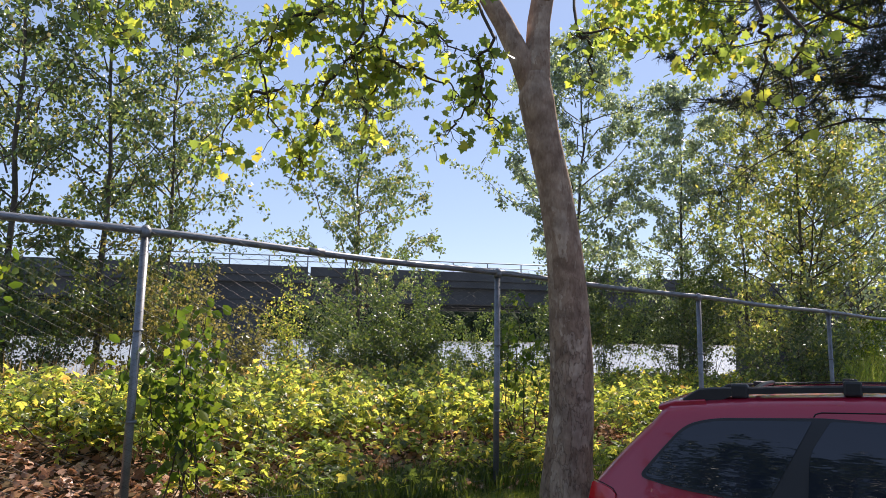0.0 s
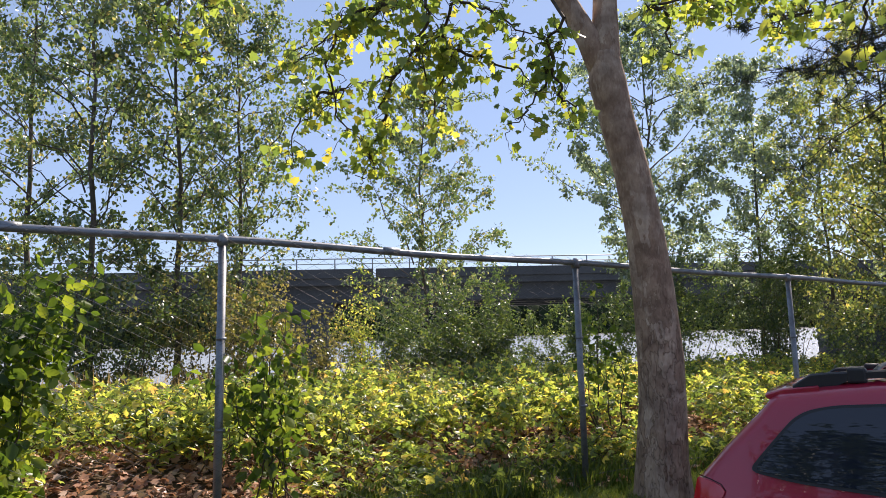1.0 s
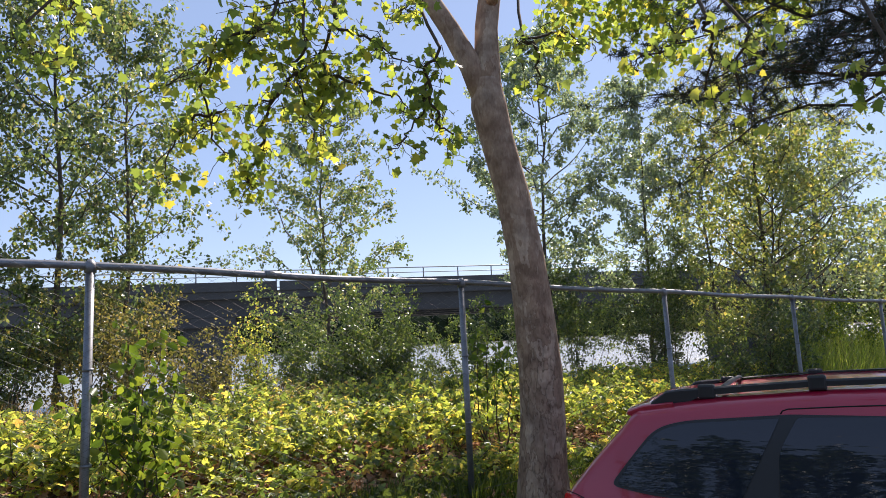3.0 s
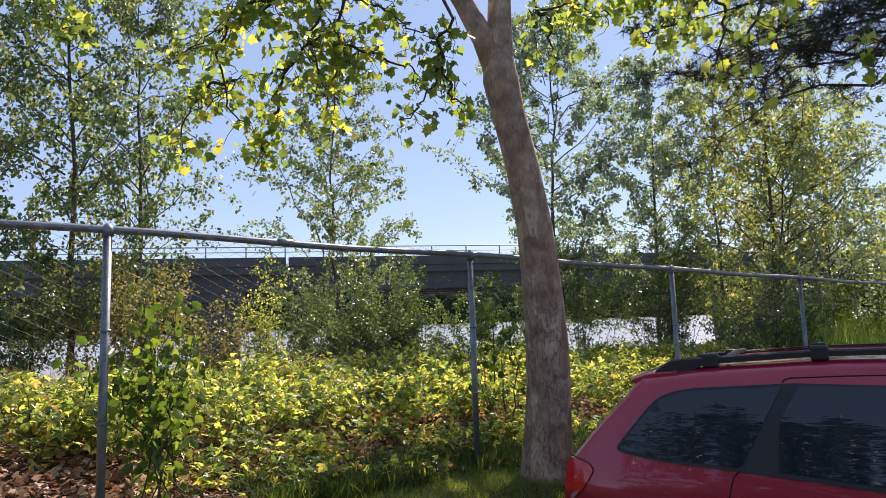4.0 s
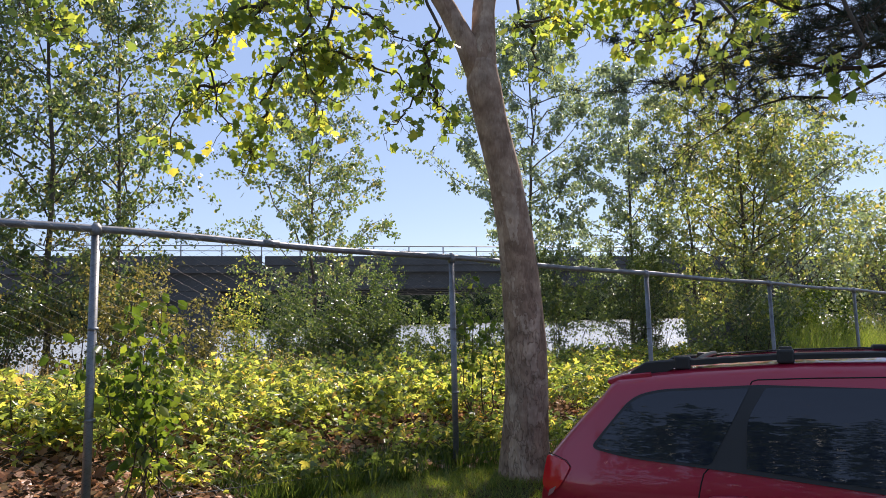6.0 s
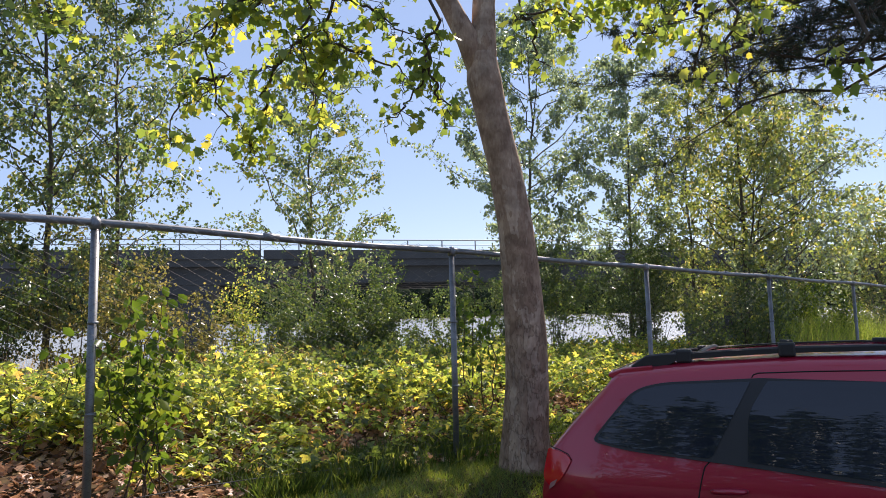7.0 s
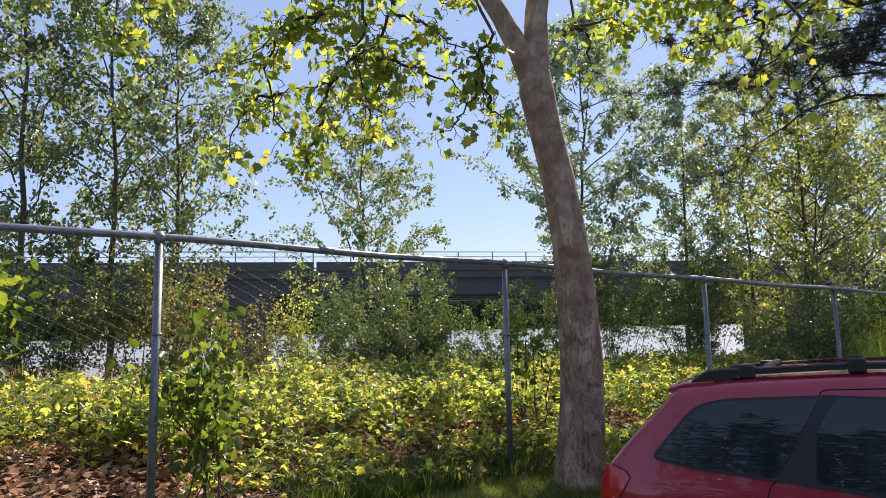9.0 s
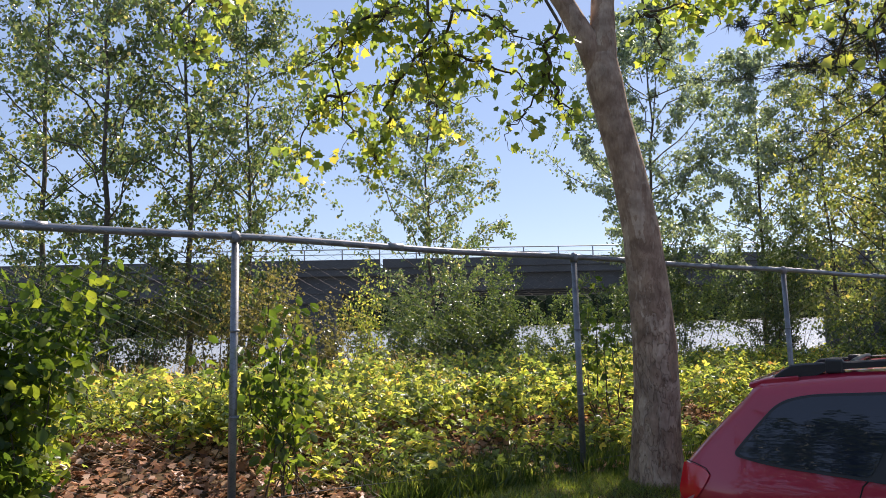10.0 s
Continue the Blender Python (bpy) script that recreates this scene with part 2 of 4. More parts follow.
def soup(name, verts, faces_per, count, template_faces, material, parent=None):
    """One mesh from count repeats of a small polygon set."""
    me = bpy.data.meshes.new(name)
    loops, starts, totals = [], [], []
    s = 0
    for f in template_faces:
        loops += f
        starts.append(s)
        totals.append(len(f))
        s += len(f)
    loops, starts, totals = np.array(loops), np.array(starts), np.array(totals)
    k = len(verts) // count
    L = (loops[None, :] + (np.arange(count) * k)[:, None]).ravel()
    S = (starts[None, :] + (np.arange(count) * s)[:, None]).ravel()
    me.vertices.add(len(verts))
    me.vertices.foreach_set("co", np.asarray(verts, dtype=np.float32).ravel())
    me.loops.add(len(L))
    me.loops.foreach_set("vertex_index", L.astype(np.int32))
    me.polygons.add(len(S))
    me.polygons.foreach_set("loop_start", S.astype(np.int32))
    me.update(calc_edges=True)
    me.validate()
    me.materials.append(material)
    ob = new(name, me)
    if parent:
        under(ob, parent)
    return ob


class Sticks:
    """Gathers thin branches and makes one mesh of them."""

    def __init__(self):
        self.seg = []

    def add(self, pts, radii):
        p, r = np.asarray(pts, float), np.asarray(radii, float)[:, None]
        self.seg.append(np.concatenate([p[:-1], p[1:], r[:-1], r[1:]], 1))

    def build(self, name, material, parent, n=4):
        s = np.concatenate(self.seg)
        a, b = s[:, :3], s[:, 3:6]
        d = b - a
        d /= np.linalg.norm(d, axis=1)[:, None] + 1e-9
        u = np.cross(d, (0.31, 0.42, 0.85))
        u /= np.linalg.norm(u, axis=1)[:, None] + 1e-9
        v = np.cross(d, u)
        ring = [u * math.cos(6.2832 * k / n) + v * math.sin(6.2832 * k / n) for k in range(n)]
        pts = np.stack([a + q * s[:, 6:7] for q in ring] + [b + q * s[:, 7:8] for q in ring], 1).reshape(-1, 3)
        return soup(name, pts, None, len(s), [(k, (k + 1) % n, n + (k + 1) % n, n + k) for k in range(n)], material, parent)


OVAL = (np.array([(0, 0, 0), (0.32, 0.35, 0.06), (0.25, 0.75, 0.05), (0, 1.0, -0.05), (-0.25, 0.75, 0.05), (-0.32, 0.35, 0.06)]), [(0, 1, 2, 3), (0, 3, 4, 5)])
SMALL = (np.array([(0, 0, 0), (0.34, 0.45, 0.09), (0, 1.0, -0.06), (-0.34, 0.45, 0.09)]), [(0, 1, 2), (0, 2, 3)])
LOBED = (np.array([(0, 0, 0), (0.18, 0.1, 0.02), (0.5, 0.12, -0.03), (0.4, 0.32, 0.03), (0.56, 0.56, -0.06), (0.3, 0.6, 0.03), (0, 1.0, -0.08),
                   (-0.3, 0.6, 0.03), (-0.56, 0.56, -0.06), (-0.4, 0.32, 0.03), (-0.5, 0.12, -0.03), (-0.18, 0.1, 0.02)]), [(0, 1, 2, 3, 4, 5, 6), (0, 6, 7, 8, 9, 10, 11)])
def trefoil():
    """Three oval leaflets on one stalk, as brambles have them."""
    V, F = [(0, 0, 0)], []
    for turn, size in ((0.0, 1.0), (1.15, 0.8), (-1.15, 0.8)):
        c, q = math.cos(turn), math.sin(turn)
        k = len(V)
        for u, w, h in ((0.24, 0.3, 0.07), (0.27, 0.62, 0.04), (0.0, 1.0, -0.1), (-0.27, 0.62, 0.04), (-0.24, 0.3, 0.07)):
            V.append(((u * c + w * q) * size, (w * c - u * q) * size + 0.12, h))
        F += [(0, k, k + 1, k + 2), (0, k + 2, k + 3, k + 4)]
    return np.array(V), F


TREFOIL = trefoil()
BLADE = (np.array([(-0.03, 0, 0), (0.03, 0, 0), (0.022, 0.55, 0.06), (0, 1.0, 0.25), (-0.022, 0.55, 0.06)]), [(0, 1, 2, 4), (4, 2, 3)])


def leaves(name, P, size, rng, material, parent=None, shape=OVAL, hang=0.5, flat=0.0, upright=0.0):
    """Leaves at the points P. hang: how far tips droop; flat: how far blades lie level; upright: tips point up."""
    P = np.asarray(P, float)
    N = len(P)
    t = rng.normal(size=(N, 3))
    t[:, 2] = t[:, 2] * (1 - flat) - hang * 1.6 + upright * 3.0
    t /= np.linalg.norm(t, axis=1)[:, None]
    nrm = rng.normal(size=(N, 3))
    nrm[:, 2] += flat * 4
    nrm -= t * (nrm * t).sum(1)[:, None]
    nrm /= np.linalg.norm(nrm, axis=1)[:, None]
    s = np.cross(t, nrm)
    V, F = shape
    sz = (np.asarray(size) * rng.uniform(0.65, 1.25, N))[:, None, None]
    pts = P[:, None, :] + sz * (V[None, :, 0:1] * s[:, None, :] + V[None, :, 1:2] * t[:, None, :] + V[None, :, 2:3] * nrm[:, None, :])
    return soup(name, pts.reshape(-1, 3), None, N, F, material, parent)


def ground_z(x, y):
    """Height of the ground: parking lot, grass bank, fence line, bank, river bed, far shore."""
    x, y = np.asarray(x, float), np.asarray(y, float)
    ss = lambda a, b, v: (lambda q: q * q * (3 - 2 * q))(np.clip((v - a) / (b - a), 0, 1))
    line = -0.19 - 0.027 * np.clip(x, -12, 30)
    z = -0.95 + (line - 0.02 + 0.95) * ss(-2.4, -0.7, y)
    z = z + 0.28 * ss(0.1, 1.8, y)
    d = np.hypot(x + 1.1, y + 5.0)
    z = z - 3.1 * ss(9, 26, np.where(y > 0, np.minimum(d, y * 2.2), 0)) * ss(0, 3, y)
    return z + 3.2 * ss(395, 430, d) + 0.02 * np.sin(x * 3.1) * np.cos(y * 2.3) * ss(-1.4, -0.6, y)


# ---- ground, lot and river ----
def sheet(name, xs, ys, material, zfun):
    X, Y = np.meshgrid(xs, ys)
    verts = np.stack([X, Y, zfun(X, Y)], -1).reshape(-1, 3)
    nx = len(xs)
    faces = [(j * nx + i, j * nx + i + 1, (j + 1) * nx + i + 1, (j + 1) * nx + i) for j in range(len(ys) - 1) for i in range(nx - 1)]
    me = bpy.data.meshes.new(name)
    me.from_pydata(verts.tolist(), [], faces)
    me.polygons.foreach_set("use_smooth", [True] * len(faces))
    me.materials.append(material)
    return new(name, me)


far = [-2500, -1200, -700, -500, -430, -400, -370, -300, -200, -120, -80, -50, -35]
near_x = list(np.arange(-25, 40, 0.35))
near_y = list(np.arange(-12, 30, 0.3))
gx = far + near_x + [45, 55, 70, 100, 150, 200, 260, 300, 340, 370, 385, 400, 415, 430, 460, 600, 900, 1500, 2500]
gy = far + [-25, -18] + near_y + [32, 36, 42, 55, 80, 120, 180, 240, 300, 340, 370, 385, 400, 415, 430, 460, 600, 900, 1500, 2500]
ground = tagged(sheet("ground", gx, gy, SOIL, ground_z), "brown soil bank sloping towards the river", "ground", kind="structure")
lot = tagged(sheet("road", [-25, -12, 0, 12, 30], [-40, -20, -8, -2.75], ASPHALT, lambda X, Y: 0 * X - 0.935), "grey asphalt of a parking lot", "road", kind="structure")
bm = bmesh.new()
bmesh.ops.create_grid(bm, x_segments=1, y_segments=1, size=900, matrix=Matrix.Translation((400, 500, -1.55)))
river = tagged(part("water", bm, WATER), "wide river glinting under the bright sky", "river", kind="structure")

# ---- far shore woods ----
rng = np.random.default_rng(3)


def far_woods():
    bm = bmesh.new()
    for i in range(760):
        a = radians(-30 + 170 * i / 760 + rng.uniform(-0.2, 0.2))
        d = rng.uniform(402, 440)
        h = rng.uniform(16, 22) * (0.97 + 0.06 * math.sin(a * 9))
        m = Matrix.LocRotScale((-1.1 + d * math.cos(a), -5 + d * math.sin(a), -1.6 + h * 0.45), Euler((0, 0, rng.uniform(0, 6))), (rng.uniform(5, 9), rng.uniform(5, 9), h * 0.62))
        made = bmesh.ops.create_icosphere(bm, subdivisions=2, radius=1, matrix=m)
        for v in made["verts"]:
            v.co += Vector(noise.noise_vector(v.co * 0.5)) * 2.0
    return tagged(part("far_woods", bm, FAR_WOOD), "dark green woods along the far river shore", "woods", kind="stuff")


far_woods()

# ---- bridge ----
BR_A, BR_AZ = Vector((15.0, 29.6, 0)), radians(-22.6)
bridge = empty("bridge", 15.0, 29.6, -2.6, "long grey concrete road bridge with a steel railing", "bridge")
bridge.rotation_euler = (0, 0, BR_AZ)


def bridge_parts():
    z0, top = -2.6, 4.6
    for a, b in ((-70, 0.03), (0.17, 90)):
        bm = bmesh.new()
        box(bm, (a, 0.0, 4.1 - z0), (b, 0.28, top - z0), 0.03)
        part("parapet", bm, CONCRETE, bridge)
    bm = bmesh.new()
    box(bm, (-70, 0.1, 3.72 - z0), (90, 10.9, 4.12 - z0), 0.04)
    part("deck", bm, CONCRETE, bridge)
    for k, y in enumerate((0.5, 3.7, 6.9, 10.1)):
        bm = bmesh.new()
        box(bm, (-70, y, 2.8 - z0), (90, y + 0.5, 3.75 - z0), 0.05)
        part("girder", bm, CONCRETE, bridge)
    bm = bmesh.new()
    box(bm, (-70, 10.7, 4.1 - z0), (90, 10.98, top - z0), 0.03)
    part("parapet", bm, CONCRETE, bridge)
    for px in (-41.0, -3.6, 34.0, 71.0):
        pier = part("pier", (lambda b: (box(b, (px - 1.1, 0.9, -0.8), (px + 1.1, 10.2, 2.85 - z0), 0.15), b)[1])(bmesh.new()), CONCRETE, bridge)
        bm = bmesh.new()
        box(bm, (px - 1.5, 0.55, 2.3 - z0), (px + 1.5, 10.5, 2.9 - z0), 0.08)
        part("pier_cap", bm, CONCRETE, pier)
    for y in (0.14, 10.84):
        for h, r in ((0.55, 0.03), (0.28, 0.022)):
            bm = bmesh.new()
            tube(bm, [(-70, y, top - z0 + h), (90, y, top - z0 + h)], [r, r], 6)
            part("handrail", bm, RAIL_PAINT, bridge)
    bm = bmesh.new()
    tube(bm, [(0, 0, 0), (0, 0, 0.56)], [0.035, 0.035], 6)
    post = part("rail_post", bm, RAIL_PAINT, bridge)
    post.location = (-69, 0.14, top - z0)
    for y in (0.14, 10.84):
        for i in range(80):
            o = new("rail_post", post.data)
            o.parent = bridge
            o.location = (-68 + i * 2.0, y, top - z0)


bridge_parts()

# ---- chain link fence ----
fence = empty("chain_link_fence", 0, 0, -0.19, "galvanised chain link fence with round posts and top rail", "fence")


def fence_top(x):
    return 1.685 - 0.0272 * x


LEAN_X, LEAN_Y = 0.026, 0.032


def fence_parts():
    bm = bmesh.new()
    pts = [(x, 0.022 + 0.006 * math.sin(x * 1.3), fence_top(x) + 0.009 * math.sin(x * 2.1 + 1)) for x in np.arange(-9.2, 31, 0.5)]
    tube(bm, pts, [0.026] * len(pts), 12)
    top_rail = under(part("top_rail", bm, GALV), fence)
    for x in (-7.6, -1.25, 1.2, 4.9, 7.9, 11.0):
        bm = bmesh.new()
        tube(bm, [(x, 0.022, fence_top(x)), (x + 0.12, 0.022, fence_top(x + 0.12))], [0.03, 0.03], 12)
        under(part("rail_sleeve", bm, GALV), fence)
    for k in range(-3, 11):
        x = 3.05 * k
        zt, zb = fence_top(x), fence_top(x) - 2.15
        bm = bmesh.new()
        tube(bm, [(x - LEAN_X * 1.1, 0.022 - LEAN_Y * 1.1 - 0.01, zb), (x + 0.016, 0.016, zt - 0.02)], [0.0275, 0.0275], 14)
        post = under(part("post", bm, GALV), fence)
        bm = bmesh.new()
        tube(bm, [(x + 0.016, 0.016, zt - 0.04), (x + 0.016, 0.016, zt + 0.015), (x + 0.016, 0.016, zt + 0.045)], [0.037, 0.037, 0.016], 12)
        under(part("post_cap", bm, GALV), fence)
        for q in (0.33, 0.62):
            s = 1 - q
            c = Vector((x + 0.016 - LEAN_X * q * 1.2, 0.016 - 0.05 * q * 0.9, zt - 2.1 * q * 0.95))
            bm = bmesh.new()
            tube(bm, [c, c + Vector((0, 0, 0.018))], [0.034, 0.034], 12)
            under(part("tie_band", bm, GALV), fence)
    bm = bmesh.new()
    pts = [(x, -0.045, fence_top(x) - 1.79 + 0.02 * math.sin(x * 1.9)) for x in np.arange(-9, 30, 0.4)]
    tube(bm, pts, [0.0035] * len(pts), 5)
    under(part("tension_wire", bm, WIRE), fence)


fence_parts()


def chain_link():
    """Zigzag wires of the fabric, diamonds of about 6 cm."""
    w, h, r = 0.075, 0.075, 0.0009
    rows = 24
    xs = np.arange(-9.0, 19.0, w)
    V, count = [], 0
    j = np.arange(rows * 2 + 1)
    for i, x in enumerate(xs):
        off = np.where((i + j) % 2 == 0, 0.0, w) - w / 2
        px = x + off * 1.02
        pz = fence_top(px) + 0.045 - j * (h / 2)
        lean = (j * (h / 2)) / 2.0
        px = px - LEAN_X * lean
        py = -0.014 - LEAN_Y * 1.6 * lean + np.where(j % 2 == 0, 0.003, -0.003)
        V.append(np.stack([px, py, pz], -1))
    V = np.array(V)
    p, q = V[:, :-1].reshape(-1, 3), V[:, 1:].reshape(-1, 3)
    # each link is a flattened coil: it bows out of the plane between the knuckles
    cuts = [p, p + (q - p) * 0.3 + (0, 0.006, 0), p + (q - p) * 0.72 + (0, -0.005, 0), q]
    a, b = np.concatenate(cuts[:-1]), np.concatenate(cuts[1:])
    d = b - a
    d /= np.linalg.norm(d, axis=1)[:, None]
    u = np.cross(d, (0, 1.0, 0))
    u /= np.linalg.norm(u, axis=1)[:, None]
    v = np.cross(d, u)
    ring = [u * r, -0.5 * u * r + 0.87 * v * r, -0.5 * u * r - 0.87 * v * r]
    pts = np.stack([a + q for q in ring] + [b + q for q in ring], 1).reshape(-1, 3)
    return soup("chain_link_mesh", pts, None, len(a), [(0, 1, 4, 3), (1, 2, 5, 4), (2, 0, 3, 5)], WIRE, fence)


tagged(chain_link(), kind="stuff")


# ---- trees ----
def wander(rng, a, b, n, amount, sag=0.0):
    a, b = np.array(a, float), np.array(b, float)
    t = np.linspace(0, 1, n)[:, None]
    p = a + (b - a) * t
    w = np.cumsum(rng.normal(size=(n, 3)), 0) * amount
    w -= t * w[-1]
    p += w
    p[:, 2] -= sag * 4 * (t[:, 0] * (1 - t[:, 0]))
    return p


def young_tree(name, x, y, height, radius, count, material, label, seed, leaf=0.075, low=0.2, lean=(0, 0), stems=1, density=1.0, peak=0.35, category="tree", group="riverbank trees", branch_n=46):
    """A slim riverbank tree: leader, rising branches, twigs and single leaves."""
    rng = np.random.default_rng(seed)
    count, leaf = int(count * density * 1.35), leaf * 0.94
    z = float(ground_z(x, y)) - 0.05
    tree = empty(name, x, y, z, label, category, group)
    wood, limbs, twigs = bmesh.new(), Sticks(), Sticks()
    spots = []
    for s in range(stems):
        hs = height * (1 if s == 0 else rng.uniform(0.6, 0.9))
        tx, ty = x + lean[0] + (0 if s == 0 else rng.uniform(-0.6, 0.6)), y + lean[1] + (0 if s == 0 else rng.uniform(-0.6, 0.6))
        line = wander(rng, (x + (0 if s == 0 else rng.uniform(-0.25, 0.25)), y + (0 if s == 0 else rng.uniform(-0.25, 0.25)), z), (tx, ty, z + hs), 14, 0.03 * hs / 7)
        r0 = 0.0062 * hs + 0.006
        tube(wood, line, [r0 * (1 - 0.9 * i / 13) for i in range(14)], 8)
        for i in range(branch_n):
            t = low + (0.98 - low) * (i + rng.uniform(0, 1)) / branch_n
            k = min(int(t * 13), 12)
            base = line[k] + (line[k + 1] - line[k]) * (t * 13 - k)
            q = (t - low) / (1 - low)
            prof = min(1, q / peak) ** 0.6 if q < peak else ((1 - q) / (1 - peak)) ** 0.75
            length = radius * (0.22 + 0.78 * prof) * rng.uniform(0.55, 1.15)
            az = i * 2.4 + rng.uniform(-0.5, 0.5)
            rise = rng.uniform(0.35, 0.95)
            tip = base + np.array((math.cos(az), math.sin(az), rise)) * length
            br = wander(rng, base, tip, 6, 0.05 * length, -0.03 * length)
            limbs.add(br, [0.008 * length * (1 - 0.85 * j / 5) + 0.002 for j in range(6)])
            for j in range(5):
                st = br[1 + j % 5] * 1.0
                e = st + rng.normal(size=3) * 0.24 * length + np.array((math.cos(az), math.sin(az), 0.3)) * 0.24 * length
                tw = wander(rng, st, e, 4, 0.02)
                twigs.add(tw, [0.004, 0.003, 0.002, 0.001])
                spots.append((st, e))
            spots.append((br[2], br[5]))
    under(part("trunk", wood, BARK_DARK), tree)
    tagged(limbs.build("branchwork", BARK_DARK, tree, 5), kind="stuff")
    tagged(twigs.build("twig_work", TWIG, tree, 3), kind="stuff")
    spots = np.array(spots)
    pick = rng.integers(0, len(spots), count)
    u = rng.beta(1.6, 1.0, count)[:, None]
    P = spots[pick, 0] + (spots[pick, 1] - spots[pick, 0]) * u * 1.08 + rng.normal(size=(count, 3)) * 0.055
    tagged(leaves("crown", P, leaf * 1.05, rng, material, tree, OVAL, hang=0.55), kind="stuff")
    return tree


young_tree("alder_tree", 1.05, 7.3, 8.6, 1.75, 9500, LEAF_ALDER, "slim green alder with a dark trunk by the fence", 11, low=0.12)
young_tree("alder_tree", 2.25, 8.0, 7.9, 1.75, 9500, LEAF_ALDER, "slim alder with airy grey green crown and straight trunk", 12, low=0.2)
young_tree("alder_tree", -1.1, 8.8, 9.2, 1.9, 9000, LEAF_ALDER, "tall alder with thin upright branches", 13, low=0.15)
young_tree("alder_tree", -0.2, 6.6, 8.2, 1.6, 8000, LEAF_ALDER, "green alder with leaves down to the brambles", 14, low=0.15)
young_tree("alder_tree", -3.2, 9.5, 9.5, 2.2, 8000, LEAF_ALDER, "tall alder with thin upright branches", 15, low=0.15)
young_tree("alder_tree", 7.65, 10.7, 9.6, 2.4, 11500, LEAF_ALDER, "narrow cone shaped alder standing against the sky", 16, low=0.22, peak=0.22, leaf=0.085)
young_tree("poplar_tree", 10.65, 6.05, 8.8, 2.2, 15500, LEAF_PALE, "young poplar with glossy leaves against the sky", 17, low=0.25, leaf=0.085)
young_tree("poplar_tree", 13.5, 5.5, 7.9, 1.5, 10500, LEAF_PALE, "slender poplar with pale shimmering leaves", 18, low=0.2, leaf=0.085)
young_tree("alder_tree", 12.2, 1.9, 7.2, 1.9, 12000, LEAF_YELLOW, "dense alder with yellowing leaves behind the fence", 19, low=0.12, leaf=0.075, stems=2, density=1.0)
young_tree("poplar_tree", 16.0, 2.6, 6.6, 2.1, 11000, LEAF_PALE, "broad poplar with pale sunlit leaves", 20, low=0.1, leaf=0.085, stems=2, density=0.9)
young_tree("alder_tree", 19.5, 2.0, 4.0, 1.9, 6500, LEAF_YELLOW, "alder with yellowing leaves down the fence line", 21, low=0.08, leaf=0.09, stems=2, density=0.9)
young_tree("alder_tree", 15.3, 4.8, 7.6, 1.9, 8000, LEAF_YELLOW, "alder with yellowing leaves behind the poplars", 22, low=0.15, leaf=0.085, density=0.9)

for k, (tx, ty) in enumerate(((-8.7, -8.4), (-9.4, -6.6), (-7.2, -11.8))):
    young_tree("maple_tree", tx, ty, 6.2 + 0.5 * (k % 3), 2.9, 7000, LEAF_SHRUB, "green tree across the parking lot", 240 + k, leaf=0.15, low=0.1, peak=0.3, group="parking lot trees")

# ---- shrubs ----
def shrub(name, x, y, height, radius, count, material, label, seed, leaf=0.06, category="shrub", low=1, stems=0):
    rng = np.random.default_rng(seed)
    z = float(ground_z(x, y)) - 0.04
    bush = empty(name, x, y, z, label, category, "riverbank shrubs")
    count, leaf = int(count * 1.9), leaf * 0.9
    wood = Sticks()
    spots = []
    n = stems or int(14 + 6 * radius)
    for i in range(n):
        az, out = rng.uniform(0, 6.28), radius * math.sqrt(rng.uniform(0.02, 1))
        tip = (x + math.cos(az) * out, y + math.sin(az) * out, z + height * rng.uniform(0.55, 1.0) * (1 - 0.35 * (out / radius) ** 2))
        st = wander(rng, (x + math.cos(az) * out * 0.25, y + math.sin(az) * out * 0.25, z), tip, 7, 0.04)
        wood.add(st, [0.012 * (1 - 0.85 * j / 6) for j in range(7)])
        for j in range(low, 7):
            for k in range(3):
                e = st[j] + rng.normal(size=3) * 0.2 * radius + np.array((0, 0, 0.08))
                spots.append((st[j], e))
    tagged(wood.build("stem_work", TWIG, bush), kind="stuff")
    spots = np.array(spots)
    pick = rng.integers(0, len(spots), count)
    P = spots[pick, 0] + (spots[pick, 1] - spots[pick, 0]) * rng.uniform(0.2, 1.1, count)[:, None] + rng.normal(size=(count, 3)) * 0.05
    tagged(leaves("foliage", P, leaf * 1.05, rng, material, bush, SMALL, hang=0.35), kind="stuff")
    return bush


shrub("willow_shrub", 4.4, 7.4, 2.9, 0.55, 2200, LEAF_BRAMBLE, "upright light green shrub in front of the bridge", 31)
shrub("willow_shrub", 6.2, 7.6, 3.3, 1.35, 15000, LEAF_SHRUB, "broad dark green willow shrub", 32)
shrub("willow_shrub", 7.5, 7.3, 3.4, 1.45, 16000, LEAF_SHRUB, "broad dark green willow shrub", 33)
shrub("willow_shrub", 5.4, 8.1, 3.0, 0.9, 6500, LEAF_SHRUB, "dark green willow shrub before the bridge", 44)
shrub("willow_shrub", 9.2, 6.6, 3.1, 1.0, 8000, LEAF_SHRUB, "thin dark green willow shrub", 34)
shrub("willow_shrub", 11.2, 6.0, 4.2, 1.4, 5500, LEAF_SHRUB, "tall dark willow on bare stems before the river", 45, low=4)
shrub("willow_shrub", 13.0, 5.0, 4.0, 1.3, 5000, LEAF_SHRUB, "tall dark willow on bare stems before the river", 46, low=4)
shrub("willow_shrub", 3.0, 7.2, 2.6, 0.9, 3500, LEAF_DRY, "shrub with browning leaves under the alders", 35)
shrub("willow_shrub", 1.5, 6.6, 2.7, 1.0, 4500, LEAF_DRY, "shrub with browning leaves under the alders", 36)
